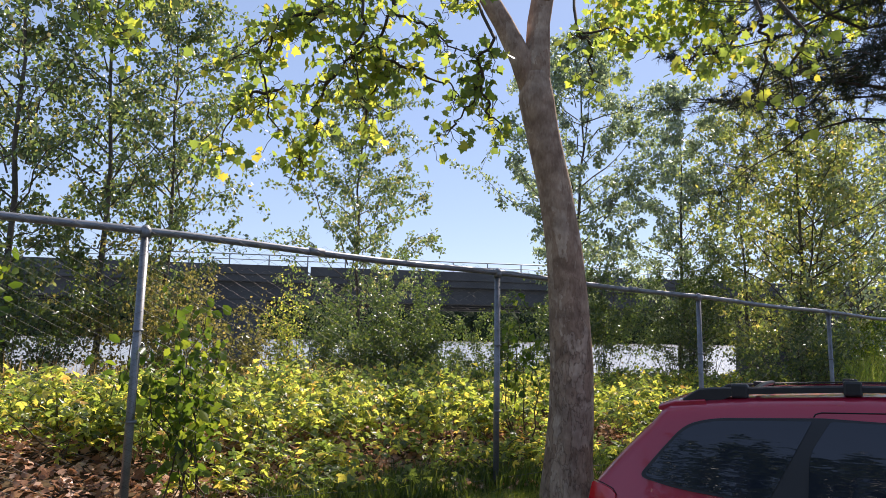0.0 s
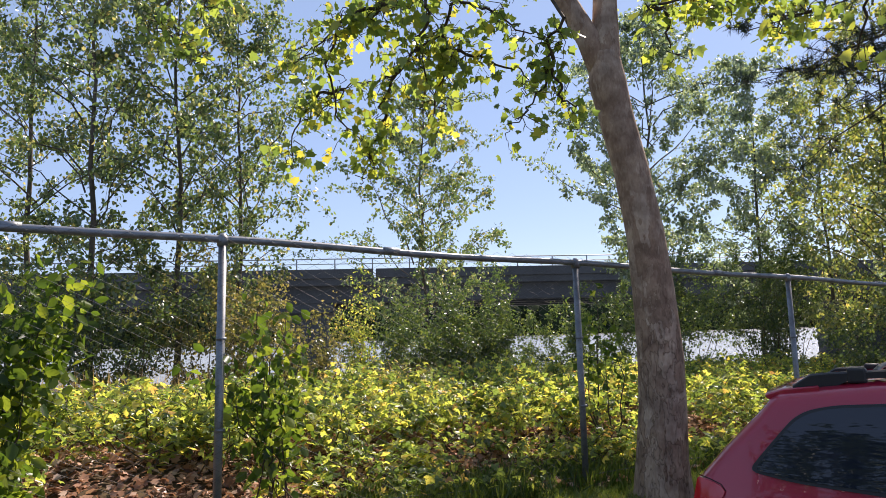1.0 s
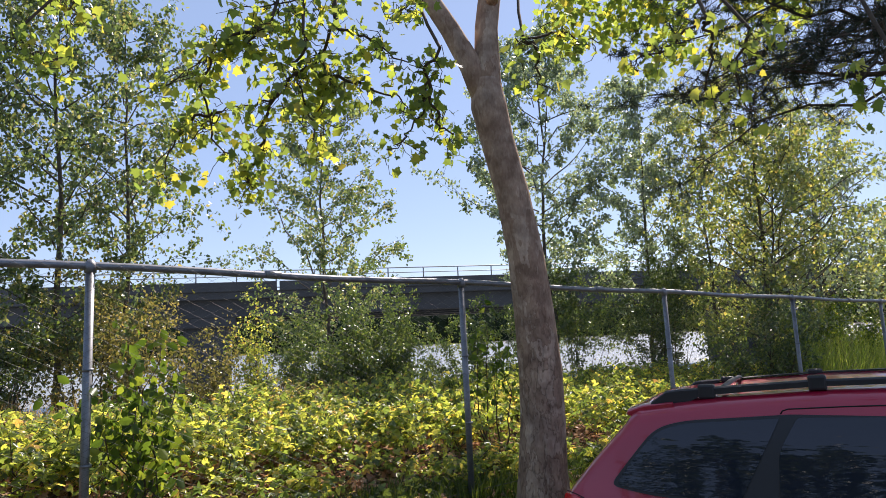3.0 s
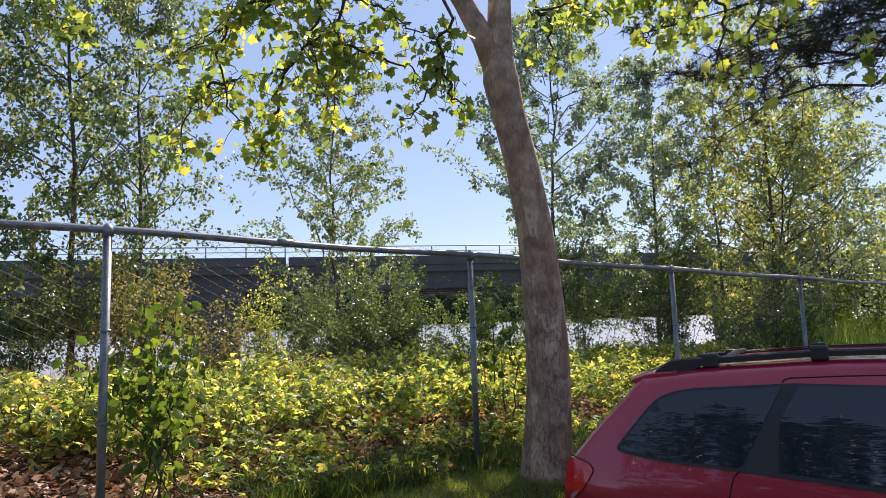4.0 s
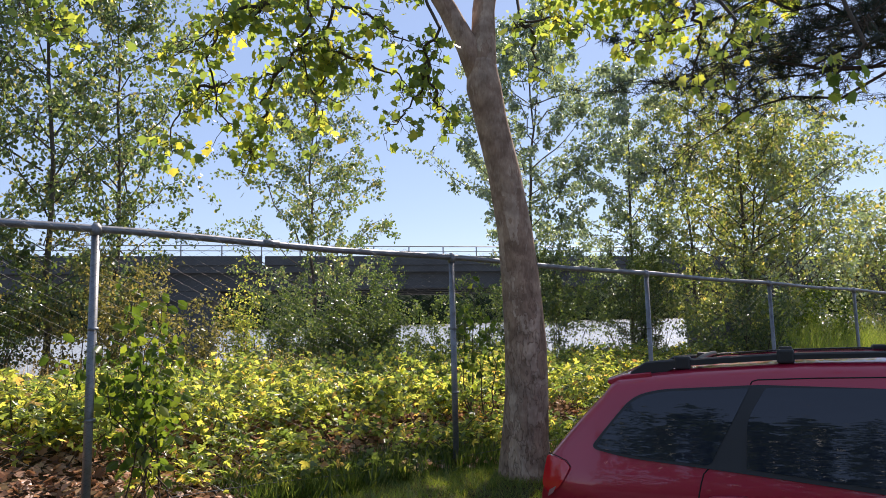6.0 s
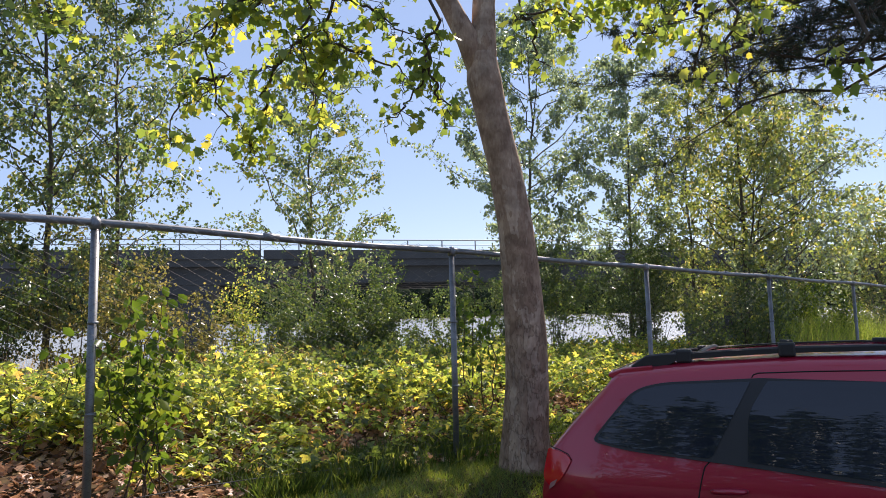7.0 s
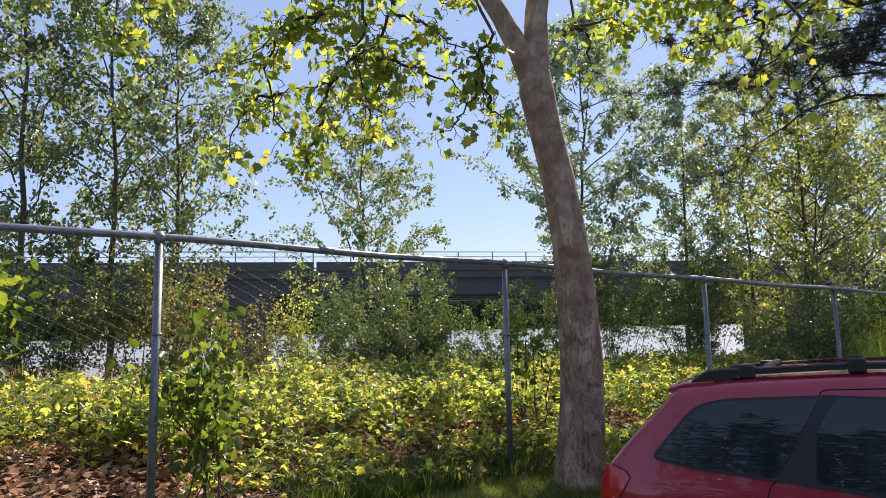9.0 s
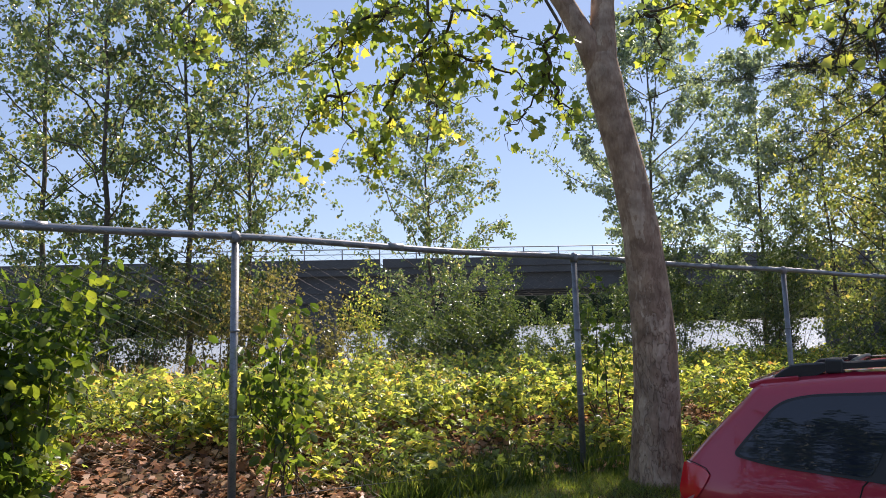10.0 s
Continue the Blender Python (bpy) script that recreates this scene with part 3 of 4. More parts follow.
shrub("willow_shrub", 0.0, 6.4, 2.7, 1.0, 4500, LEAF_SHRUB, "green shrub under the alders", 37)
shrub("willow_shrub", -1.6, 6.8, 2.7, 1.1, 4500, LEAF_SHRUB, "green shrub under the alders", 38)
shrub("willow_shrub", 12.4, 4.6, 2.6, 0.9, 3000, LEAF_SHRUB, "dark green shrub by the river", 39)
shrub("willow_shrub", 10.6, 1.3, 2.2, 1.0, 5000, LEAF_SHRUB, "green shrub pushing against the fence", 40)
shrub("willow_shrub", 13.5, 1.5, 2.2, 1.0, 5000, LEAF_VINE, "bright green shrub pushing against the fence", 41)
shrub("willow_shrub", 17.0, 1.2, 2.6, 1.3, 5000, LEAF_SHRUB, "dark green shrub along the fence", 42)
# unseen shrubs, added so the car windows mirror low foliage, not bright sky
for k, (tx, ty, th) in enumerate(((-8.6, -5.4, 1.5), (-8.4, -7.2, 3.6), (-8.2, -9.2, 4.4), (-7.8, -11.2, 3.8), (-9.0, -13.4, 4.2), (-11.0, -6.3, 2.6), (-11.2, -8.2, 4.0), (-11.0, -10.2, 4.2), (-11.0, -12.3, 4.0))):
    shrub("mirrored_shrub", tx, ty, th, 1.7, 9000, LEAF_SHRUB, "tall green shrub added out of view for the car windows to mirror", 230 + k, 0.15)
shrub("sapling", 4.05, 0.75, 1.95, 0.3, 75, LEAF_VINE, "thin bright green sapling just behind the fence", 43, 0.1, low=4, stems=5)


# ---- brambles and leaf litter ----
def bramble_height(x, y):
    swell = 0.36 + 0.26 * noise.noise((x * 0.75, y * 0.75, 0)) + 0.16 * noise.noise((x * 2.2, y * 2.2, 3))
    return swell * (0.3 + 0.7 * min(1, max(0, y - 0.3) / 1.5)) * (0.8 if x < 1.5 else 1.0) + 0.1


def bramble_patch():
    rng = np.random.default_rng(51)
    patch = empty("bramble_patch", 3, 2.2, float(ground_z(3, 2.2)), "sunlit yellow green bramble thicket behind the fence", "brambles", kind="stuff")
    canes = Sticks()
    P = []
    for i in range(1350):
        x, y = rng.uniform(-6, 12.5), (1.15 + 0.5 * noise.noise((i * 0.37, 0, 7)) + 3.7 * rng.beta(1.05, 1.25)) if i % 9 else rng.uniform(0.1, 0.9)
        if y < 0.95 and x < 0.9 and i % 5:
            continue
        z = float(ground_z(x, y))
        h = bramble_height(x, y)
        az, out = rng.uniform(0, 6.28), rng.uniform(0.35, 1.0)
        top = np.array((x + math.cos(az) * out * 0.5, y + math.sin(az) * out * 0.5, z + h * rng.uniform(0.8, 1.3)))
        end = np.array((x + math.cos(az) * out, y + math.sin(az) * out, z + h * rng.uniform(0.2, 0.8)))
        a = wander(rng, (x, y, z), top, 4, 0.03)
        b = wander(rng, top, end, 4, 0.03)[1:]
        line = np.concatenate([a, b])
        canes.add(line, [0.006, 0.006, 0.005, 0.004, 0.003, 0.003, 0.002])
        n = rng.integers(42, 76)
        t = rng.uniform(1.0, 6, n)
        k = np.minimum(t.astype(int), 5)
        P.append(line[k] + (line[k + 1] - line[k]) * (t - k)[:, None] + rng.normal(size=(n, 3)) * (0.07, 0.07, 0.04))
    P = np.concatenate(P)
    tagged(canes.build("cane_work", TWIG, patch), kind="stuff")
    tagged(leaves("foliage", P, 0.058, rng, LEAF_BRAMBLE, patch, TREFOIL, hang=0.15, flat=0.45), kind="stuff")
    return patch


bramble_patch()


def scatter(name, n, xr, yr, size, material, label, category, seed, shape=OVAL, lift=0.02, keep=None, **kw):
    rng = np.random.default_rng(seed)
    x, y = rng.uniform(*xr, n), rng.uniform(*yr, n)
    if keep:
        m = keep(x, y, rng)
        x, y = x[m], y[m]
    P = np.stack([x, y, ground_z(x, y) + rng.uniform(0, 1, len(x)) * lift], -1)
    return tagged(leaves(name, P, size, rng, material, None, shape, **kw), label, category, kind="stuff")


THIN = (BLADE[0] * (0.3, 1, 1), BLADE[1])
scatter("leaf_litter", 24000, (-6, 12), (-0.1, 2.6), 0.066, LITTER, "dry reddish brown fallen leaves on the bank", "leaf litter", 61, LOBED, 0.06, hang=0.0, flat=0.6)
patchy = lambda x, y, rng: np.array([noise.noise((a * 0.9, b * 1.3, 4)) for a, b in zip(x, y)]) + rng.uniform(-0.3, 0.3, len(x)) > -0.15
scatter("grass", 150000, (-3, 7), (-2.6, -0.15), 0.06, GRASS, "short mown grass on the bank before the fence", "grass", 62, BLADE, 0.0, hang=0.0, upright=0.45)
scatter("tall_grass", 17000, (1.0, 8), (-0.3, 0.5), 0.18, GRASS_DARK, "uncut grass tufts along the foot of the fence", "grass", 63, BLADE, 0.0, patchy, hang=0.0, upright=0.7)
scatter("dry_grass", 900, (2.6, 4.6), (3.8, 5.2), 0.6, STRAW, "straw coloured dry grass behind the brambles", "grass", 64, THIN, 0.0, hang=0.0, upright=1.0)
scatter("dry_grass", 1100, (-2.5, 1.0), (3.4, 5.0), 0.6, STRAW, "straw coloured dry grass behind the brambles", "grass", 65, THIN, 0.0, hang=0.0, upright=1.0)
scatter("reed_grass", 5000, (11.5, 15.5), (0.4, 1.4), 1.15, REED, "tall green reed grass against the fence", "grass", 66, (BLADE[0] * (0.16, 1, 1), BLADE[1]), 0.0, hang=0.0, upright=1.2)


# ---- vines on the fence ----
def fence_vine(x0, x1, z0, z1, count, seed, label, depth=0.1, low=1.0):
    rng = np.random.default_rng(seed)
    xm = (x0 + x1) / 2
    vine = empty("climbing_vine", xm, 0.05, float(ground_z(xm, 0.05)), label, "vine", "vines on the fence")
    stems = Sticks()
    P = []
    for i in range(8):
        a = np.array((xm + rng.uniform(-0.15, 0.15), 0.08 + depth * rng.uniform(0, 1), float(ground_z(xm, 0.05))))
        b = np.array((rng.uniform(x0, x1), 0.08 + depth * rng.uniform(0, 2), rng.uniform((z0 + z1) / 2, z1)))
        line = wander(rng, a, b, 9, 0.05)
        stems.add(line, [0.007 * (1 - 0.08 * j) for j in range(9)])
        n = count // 8
        t = rng.uniform(low, 7.99, n)
        k = t.astype(int)
        P.append(line[k] + (line[k + 1] - line[k]) * (t - k)[:, None] + rng.normal(size=(n, 3)) * (0.11, depth, 0.1))
    tagged(stems.build("stem_work", TWIG, vine), kind="stuff")
    tagged(leaves("foliage", np.concatenate(P), 0.085, rng, LEAF_VINE, vine, OVAL, hang=0.6), kind="stuff")
    return vine


fence_vine(0.05, 0.8, 0.1, 1.4, 460, 71, "leafy green vine climbing behind the chain link", 0.12, 2.6)
fence_vine(-2.2, -0.6, -0.1, 1.5, 2400, 72, "leafy green vine climbing the chain link", 0.12)
fence_vine(-4.4, -2.4, -0.1, 1.6, 1200, 73, "leafy green vine climbing the chain link", 0.12)


# ---- plane tree ----
def plane_tree():
    rng = np.random.default_rng(81)
    tree = empty("plane_tree", 3.27, -0.64, float(ground_z(3.27, -0.64)), "plane tree with mottled brown bark and backlit yellow green leaves", "tree")
    bm = bmesh.new()
    line = [(3.27, -0.64, -0.42), (3.27, -0.64, -0.22), (3.27, -0.65, 0.0), (3.28, -0.68, 0.4), (3.27, -0.7, 0.8), (3.24, -0.7, 1.3), (3.19, -0.7, 1.77), (3.12, -0.66, 2.3),
            (3.03, -0.61, 2.77), (2.97, -0.6, 3.05), (2.95, -0.6, 3.3)]
    rad = [0.25, 0.225, 0.2, 0.185, 0.178, 0.165, 0.15, 0.14, 0.14, 0.152, 0.12]
    pts, rr = [], []
    for (a, b), (ra, rb) in zip(zip(line, line[1:]), zip(rad, rad[1:])):
        for t in np.linspace(0, 1, 9)[:-1]:
            pts.append(Vector(a).lerp(Vector(b), t))
            rr.append(ra + (rb - ra) * t)
    pts.append(Vector(line[-1]))
    rr.append(0.08)
    tube(bm, pts, rr, 28)
    for v in bm.verts:
        c = v.co * 1.0
        k = noise.noise((c.x * 9, c.y * 9, c.z * 3.5)) * 0.012 + noise.noise((c.x * 26, c.y * 26, c.z * 9)) * 0.006
        if c.z < 0.1:
            k += 0.05 * (0.1 - c.z) * (1 + 1.5 * math.sin(math.atan2(c.y + 0.64, c.x - 3.27) * 5))
        k += 0.075 * math.exp(-((c - Vector((2.86, -0.53, 3.02))).length / 0.14) ** 2) + 0.02 * math.exp(-((c - Vector((2.99, -0.52, 2.42))).length / 0.1) ** 2)
        v.co += v.normal * k if v.normal.length else Vector((0, 0, 0))
    trunk = under(part("trunk", bm, BARK_PLANE), tree)
    # the third limb is added to carry the unseen shading leaves
    limbs = [[(2.98, -0.6, 2.9), (2.84, -0.55, 3.4), (2.68, -0.49, 3.71), (2.3, -0.3, 4.4), (1.7, -0.1, 5.0), (0.9, 0.2, 5.4)],
             [(2.98, -0.6, 2.8), (2.965, -0.61, 3.25), (2.98, -0.62, 3.74), (3.05, -0.75, 4.6), (3.0, -0.9, 5.6), (3.1, -0.9, 6.8)],
             [(3.03, -0.72, 4.4), (4.2, -0.3, 5.4), (5.6, 0.2, 6.3), (9.0, 0.5, 7.0)],
             [(2.98, -0.66, 3.9), (2.9, -1.1, 4.3), (3.2, -2.0, 4.5), (3.5, -2.9, 4.3)]]
    radii = [[0.08, 0.1, 0.085, 0.07, 0.05, 0.03], [0.09, 0.118, 0.1, 0.09, 0.07, 0.03], [0.07, 0.06, 0.05, 0.03], [0.06, 0.05, 0.04, 0.03]]
    for l, r in zip(limbs, radii):
        b = bmesh.new()
        tube(b, l, r, 14)
        under(part("limb", b, BARK_PLANE), tree)
    twigs = Sticks()
    P = []

    def spray(line, n, spread=0.16, bare=0):
        """A hanging branch through a few places, with crooked twigs and n clusters of leaves past its first points."""
        pts = []
        for p, q in zip(line, line[1:]):
            seg = wander(rng, p, q, 6, 0.016)
            pts += list(seg if not pts else seg[1:])
        pts = np.array(pts)
        m = len(pts)
        twigs.add(pts, [0.013 * (1 - 0.75 * i / (m - 1)) for i in range(m)])
        for i in range(n):
            k = rng.integers(bare * 5, m)
            e = pts[k] + np.clip(rng.normal(size=3), -1.6, 1.6) * (spread, spread, spread * 0.7) + np.array((0, 0, -0.06))
            tw = wander(rng, pts[k], e, 7, 0.028)
            twigs.add(tw, [0.0032, 0.003, 0.0026, 0.0022, 0.002, 0.0016, 0.0012])
            for q in range(rng.integers(4, 8)):
                P.append(tw[rng.integers(3, 7)] + rng.normal(size=3) * 0.05)

    high, low_limb, side = (1.7, -0.1, 5.0), (2.3, -0.3, 4.4), (3.2, -2.0, 4.5)
    spray([high, (1.27, -1.01, 3.19), (1.23, -0.89, 3.0), (1.12, -0.79, 2.93), (1.02, -0.68, 2.79), (0.89, -0.59, 2.71), (0.69, -0.48, 2.66), (0.53, -0.36, 2.47)], 28, 0.15, 1)
    spray([(1.23, -0.89, 3.0), (1.28, -0.86, 2.89), (1.27, -0.78, 2.71), (1.24, -0.68, 2.47)], 23, 0.14)
    spray([(1.02, -0.68, 2.79), (0.95, -0.59, 2.63), (0.96, -0.53, 2.48), (0.88, -0.44, 2.28), (0.86, -0.38, 2.12)], 20, 0.06)
    spray([high, (1.24, -1.09, 3.13), (1.42, -1.17, 3.08), (1.57, -1.22, 2.96), (1.72, -1.31, 2.92)], 14, 0.14, 1)
    spray([low_limb, (1.81, -1.42, 3.01), (1.79, -1.31, 2.82), (1.8, -1.22, 2.62), (1.71, -1.11, 2.49), (1.63, -1.01, 2.4)], 16, 0.11, 1)
    spray([(1.26, -0.9, 2.86), (1.43, -1.0, 2.84), (1.64, -1.1, 2.75), (1.74, -1.13, 2.66)], 15, 0.11)
    spray([high, (0.89, -0.8, 3.17), (0.84, -0.75, 3.14), (0.65, -0.62, 3.02), (0.53, -0.54, 2.96), (0.38, -0.43, 2.83)], 36, 0.16, 1)
    spray([(1.79, -1.31, 2.82), (1.87, -1.29, 2.63), (1.92, -1.28, 2.52), (1.97, -1.33, 2.48)], 9, 0.045)
    spray([(0.69, -0.48, 2.66), (0.57, -0.33, 2.67), (0.47, -0.24, 2.52), (0.44, -0.16, 2.26)], 18, 0.08)
    spray([high, (1.05, -0.97, 3.11), (1.02, -0.87, 2.94), (1.12, -0.82, 2.71), (1.29, -0.83, 2.5)], 23, 0.15, 1)
    spray([(0.84, -0.75, 3.14), (0.64, -0.64, 3.09), (0.55, -0.49, 2.81), (0.65, -0.41, 2.5), (0.81, -0.43, 2.36)], 20, 0.11)
    spray([(2.9, -1.1, 4.3), (2.13, -1.87, 2.99), (2.28, -2.03, 2.99), (2.47, -2.19, 2.9)], 11, 0.07, 1)
    spray([(2.13, -1.87, 2.99), (2.24, -1.88, 2.84), (2.29, -1.86, 2.7)], 8, 0.05)
    spray([side, (2.65, -2.83, 2.85), (2.59, -2.68, 2.79), (2.52, -2.52, 2.72), (2.47, -2.41, 2.68)], 10, 0.07, 1)
    spray([side, (2.7, -3.04, 2.72), (2.72, -2.91, 2.53), (2.83, -2.97, 2.28)], 7, 0.07, 1)
    spray([(3.5, -2.9, 4.3), (2.67, -3.71, 2.35), (2.66, -3.61, 2.28), (2.64, -3.55, 2.25)], 5, 0.04, 2)
    spray([(2.65, -2.83, 2.85), (2.65, -2.79, 2.8), (2.73, -2.76, 2.58), (2.73, -2.66, 2.44)], 5, 0.06)
    spray([high, (1.5, -0.9, 3.75), (1.1, -0.8, 3.42), (0.7, -0.6, 3.32)], 24, 0.17, 1)
    spray([low_limb, (1.9, -1.1, 3.5), (1.65, -1.12, 3.3)], 12, 0.1, 1)
    spray([(0.9, 0.2, 5.4), (-0.2, 0.0, 3.5), (-0.05, 0.0, 3.3)], 16, 0.13, 1)
    spray([(0.9, 0.2, 5.4), (-0.45, -0.12, 3.08), (-0.36, -0.1, 3.0), (-0.19, -0.1, 2.93)], 16, 0.09, 1)
    tagged(twigs.build("twig_work", TWIG, tree, 6), kind="stuff")
    tagged(leaves("crown", np.array(P), 0.064, rng, LEAF_PLANE, tree, LOBED, hang=0.75), kind="stuff")

    # wide leaf mass overhead, unseen, added to shade the grass and the car roof
    n = 17000
    H = np.stack([rng.uniform(6.9, 11.5, n), rng.uniform(-3.8, 3.4, n), rng.uniform(6.2, 8.2, n)], -1)
    near_clump = np.array([noise.noise((p[0] * 0.9, p[1] * 0.9, p[2] * 0.6)) for p in H]) > 0.04
    tagged(leaves("added_shade_crown", H[near_clump], 0.13, rng, LEAF_PLANE, tree, LOBED, hang=0.6), kind="stuff")


plane_tree()


# ---- pine ----
def pine_tree():
    rng = np.random.default_rng(91)
    x, y = 8.9, -2.5
    z = float(ground_z(x, y))
    tree = empty("pine_tree", x, y, z, "dark green pine with drooping dense needle branches", "tree")
    wood = bmesh.new()
    tube(wood, wander(rng, (x, y, z - 0.1), (x + 0.2, y + 0.1, z + 11), 10, 0.04), [0.24 * (1 - 0.085 * i) for i in range(10)], 12)
    P = []
    boughs = Sticks()
    for i in range(92):
        h = rng.uniform(4.7, 10.0) if i % 3 else rng.uniform(4.8, 6.9)
        az = radians(rng.uniform(40, 320)) if i % 3 else radians(rng.uniform(135, 215))
        L = (3.6 - 0.26 * (h - 4)) * rng.uniform(0.6, 1.1) * (1 if i % 3 else 1.3)
        base = np.array((x + 0.02 * h, y, z + h))
        tip = base + np.array((math.cos(az) * L, math.sin(az) * L, rng.uniform(-0.25, 0.15) * L))
        br = wander(rng, base, tip, 8, 0.11, -0.06 * L)
        boughs.add(br, [0.03 * (1 - 0.11 * j) for j in range(8)])
        for j in range(32):
            k = rng.integers(2, 8)
            e = br[k] + rng.normal(size=3) * (0.3, 0.3, 0.14)
            tw = wander(rng, br[k], e, 3, 0.04)
            boughs.add(tw, [0.006, 0.005, 0.003])
            m = 64
            P.append(tw[0] + (tw[2] - tw[0]) * rng.beta(3.0, 1.0, m)[:, None])
    under(part("trunk", wood, BARK_DARK), tree)
    tagged(boughs.build("bough_work", BARK_DARK, tree), kind="stuff")
    P = np.concatenate(P)
    tagged(leaves("needles", P, 0.1, rng, NEEDLE, tree, (BLADE[0] * (1.1, 1, 1), BLADE[1]), hang=0.05), kind="stuff")


pine_tree()

# ---- red car ----
CAR_RED = surface("red_car_paint", [(0.3, (0.38, 0.006, 0.032)), (0.7, (0.44, 0.01, 0.04))], 3, 0.35, 0.2, 0.0, 200, 0.001)
CAR_RED.node_tree.nodes["Principled BSDF"].inputs["Coat Weight"].default_value = 1.0
CAR_RED.node_tree.nodes["Principled BSDF"].inputs["Coat Roughness"].default_value = 0.03
TINT = plain("tinted_glass", (0.014, 0.019, 0.03), 0.03, 0.0, 0.0, 0.6)
def wavy_glass(mat):
    """Faint ripples in the tempered panes, which bend what they mirror."""
    n, l = mat.node_tree.nodes, mat.node_tree.links
    co, mp, nz, b = n.new("ShaderNodeTexCoord"), n.new("ShaderNodeMapping"), n.new("ShaderNodeTexNoise"), n.new("ShaderNodeBump")
    mp.inputs["Scale"].default_value = (5, 5, 26)
    nz.inputs["Scale"].default_value, nz.inputs["Detail"].default_value = 1.0, 2
    b.inputs["Strength"].default_value, b.inputs["Distance"].default_value = 0.4, 0.003
    l.new(co.outputs["Object"], mp.inputs[0])
    l.new(mp.outputs[0], nz.inputs[0])
    l.new(nz.outputs[0], b.inputs["Height"])
    l.new(b.outputs[0], n["Principled BSDF"].inputs["Normal"])


wavy_glass(TINT)
BLACK_TRIM = plain("black_trim", (0.016, 0.017, 0.019), 0.45)
SEAM = plain("shadow_gap", (0.006, 0.005, 0.005), 0.8)
RUBBER = surface("tyre_rubber", [(0.3, (0.015, 0.015, 0.015)), (0.7, (0.03, 0.03, 0.03))], 10, 0.9)
RIM = plain("alloy_rim", (0.5, 0.5, 0.52), 0.3, 1.0)
LAMP_RED = plain("red_lens", (0.62, 0.008, 0.02), 0.12, 0.0, 1.0)
LAMP_CLEAR = plain("clear_lens", (0.65, 0.68, 0.7), 0.1, 0.0, 1.0)
LAMP_PALE = plain("pale_lens", (0.42, 0.2, 0.2), 0.15, 0.0, 1.0)
PLATE = plain("plate_white", (0.7, 0.7, 0.68), 0.5)


def outline(points, seg=6):
    """A smooth closed outline through a few corners (x, z) by rounding each."""
    out = []
    n = len(points)
    for i in range(n):
        a, b, c = (Vector(points[(i + k) % n][:2]) for k in (-1, 0, 1))
        r = points[i][2]
        u, v = (a - b).normalized(), (c - b).normalized()
        r = min(r, (a - b).length * 0.48, (c - b).length * 0.48)
        p, q = b + u * r, b + v * r
        for k in range(seg + 1):
            t = k / seg
            out.append(p * (1 - t) ** 2 + b * 2 * t * (1 - t) + q * t * t)
    return out


CAR_W = 1.84


def side_y(x, z):
    """How far the body side lies in from the widest line at (x, z)."""
    up = max(0.0, z - 1.0)
    low = max(0.0, 0.55 - z)
    rear = max(0.0, 0.35 - (x + 0.42))
    front = max(0.0, (x - 3.9))
    return 0.05 + 0.06 * up + 0.27 * up * up - 0.035 * math.exp(-((z - 0.96) / 0.2) ** 2) + 0.12 * low * low + 0.55 * rear * rear + 0.28 * front * front


def side_panel(bm, pts, out, thick):
    """A panel that follows the curve of the body side; out: how proud it lies."""
    bm.faces.new([bm.verts.new((p.x, 0, p.y)) for p in pts])
    bmesh.ops.triangulate(bm, faces=bm.faces[:])
    for k in range(5):
        long_edges = [e for e in bm.edges if e.calc_length() > 0.05]
        if long_edges:
            bmesh.ops.subdivide_edges(bm, edges=long_edges, cuts=1)
            bmesh.ops.triangulate(bm, faces=bm.faces[:])
    for v in bm.verts:
        v.co.y = side_y(v.co.x, v.co.z) - out
    for f in bm.faces:
        f.smooth = True
    for e in bm.edges:
        if len(e.link_faces) == 1:
            e.smooth = False
    rim = bmesh.ops.extrude_edge_only(bm, edges=[e for e in bm.edges if len(e.link_faces) == 1])
    for v in rim["geom"]:
        if isinstance(v, bmesh.types.BMVert):
            v.co.y += thick


def roof_z(x):
    """Top line of the body over its length, from the tail to the nose."""
    ks = [(-0.46, 0.62), (-0.44, 0.95), (-0.385, 1.165), (-0.236, 1.335), (-0.05, 1.53), (0.0, 1.60), (0.04, 1.625), (0.43, 1.672), (1.03, 1.712), (1.5, 1.72), (2.0, 1.69), (2.35, 1.62), (3.0, 1.2), (3.2, 1.1), (4.0, 1.0), (4.3, 0.85), (4.42, 0.55)]
    for (a, za), (b, zb) in zip(ks, ks[1:]):
        if x <= b:
            return za + (zb - za) * max(0, (x - a)) / (b - a)
    return ks[-1][1]


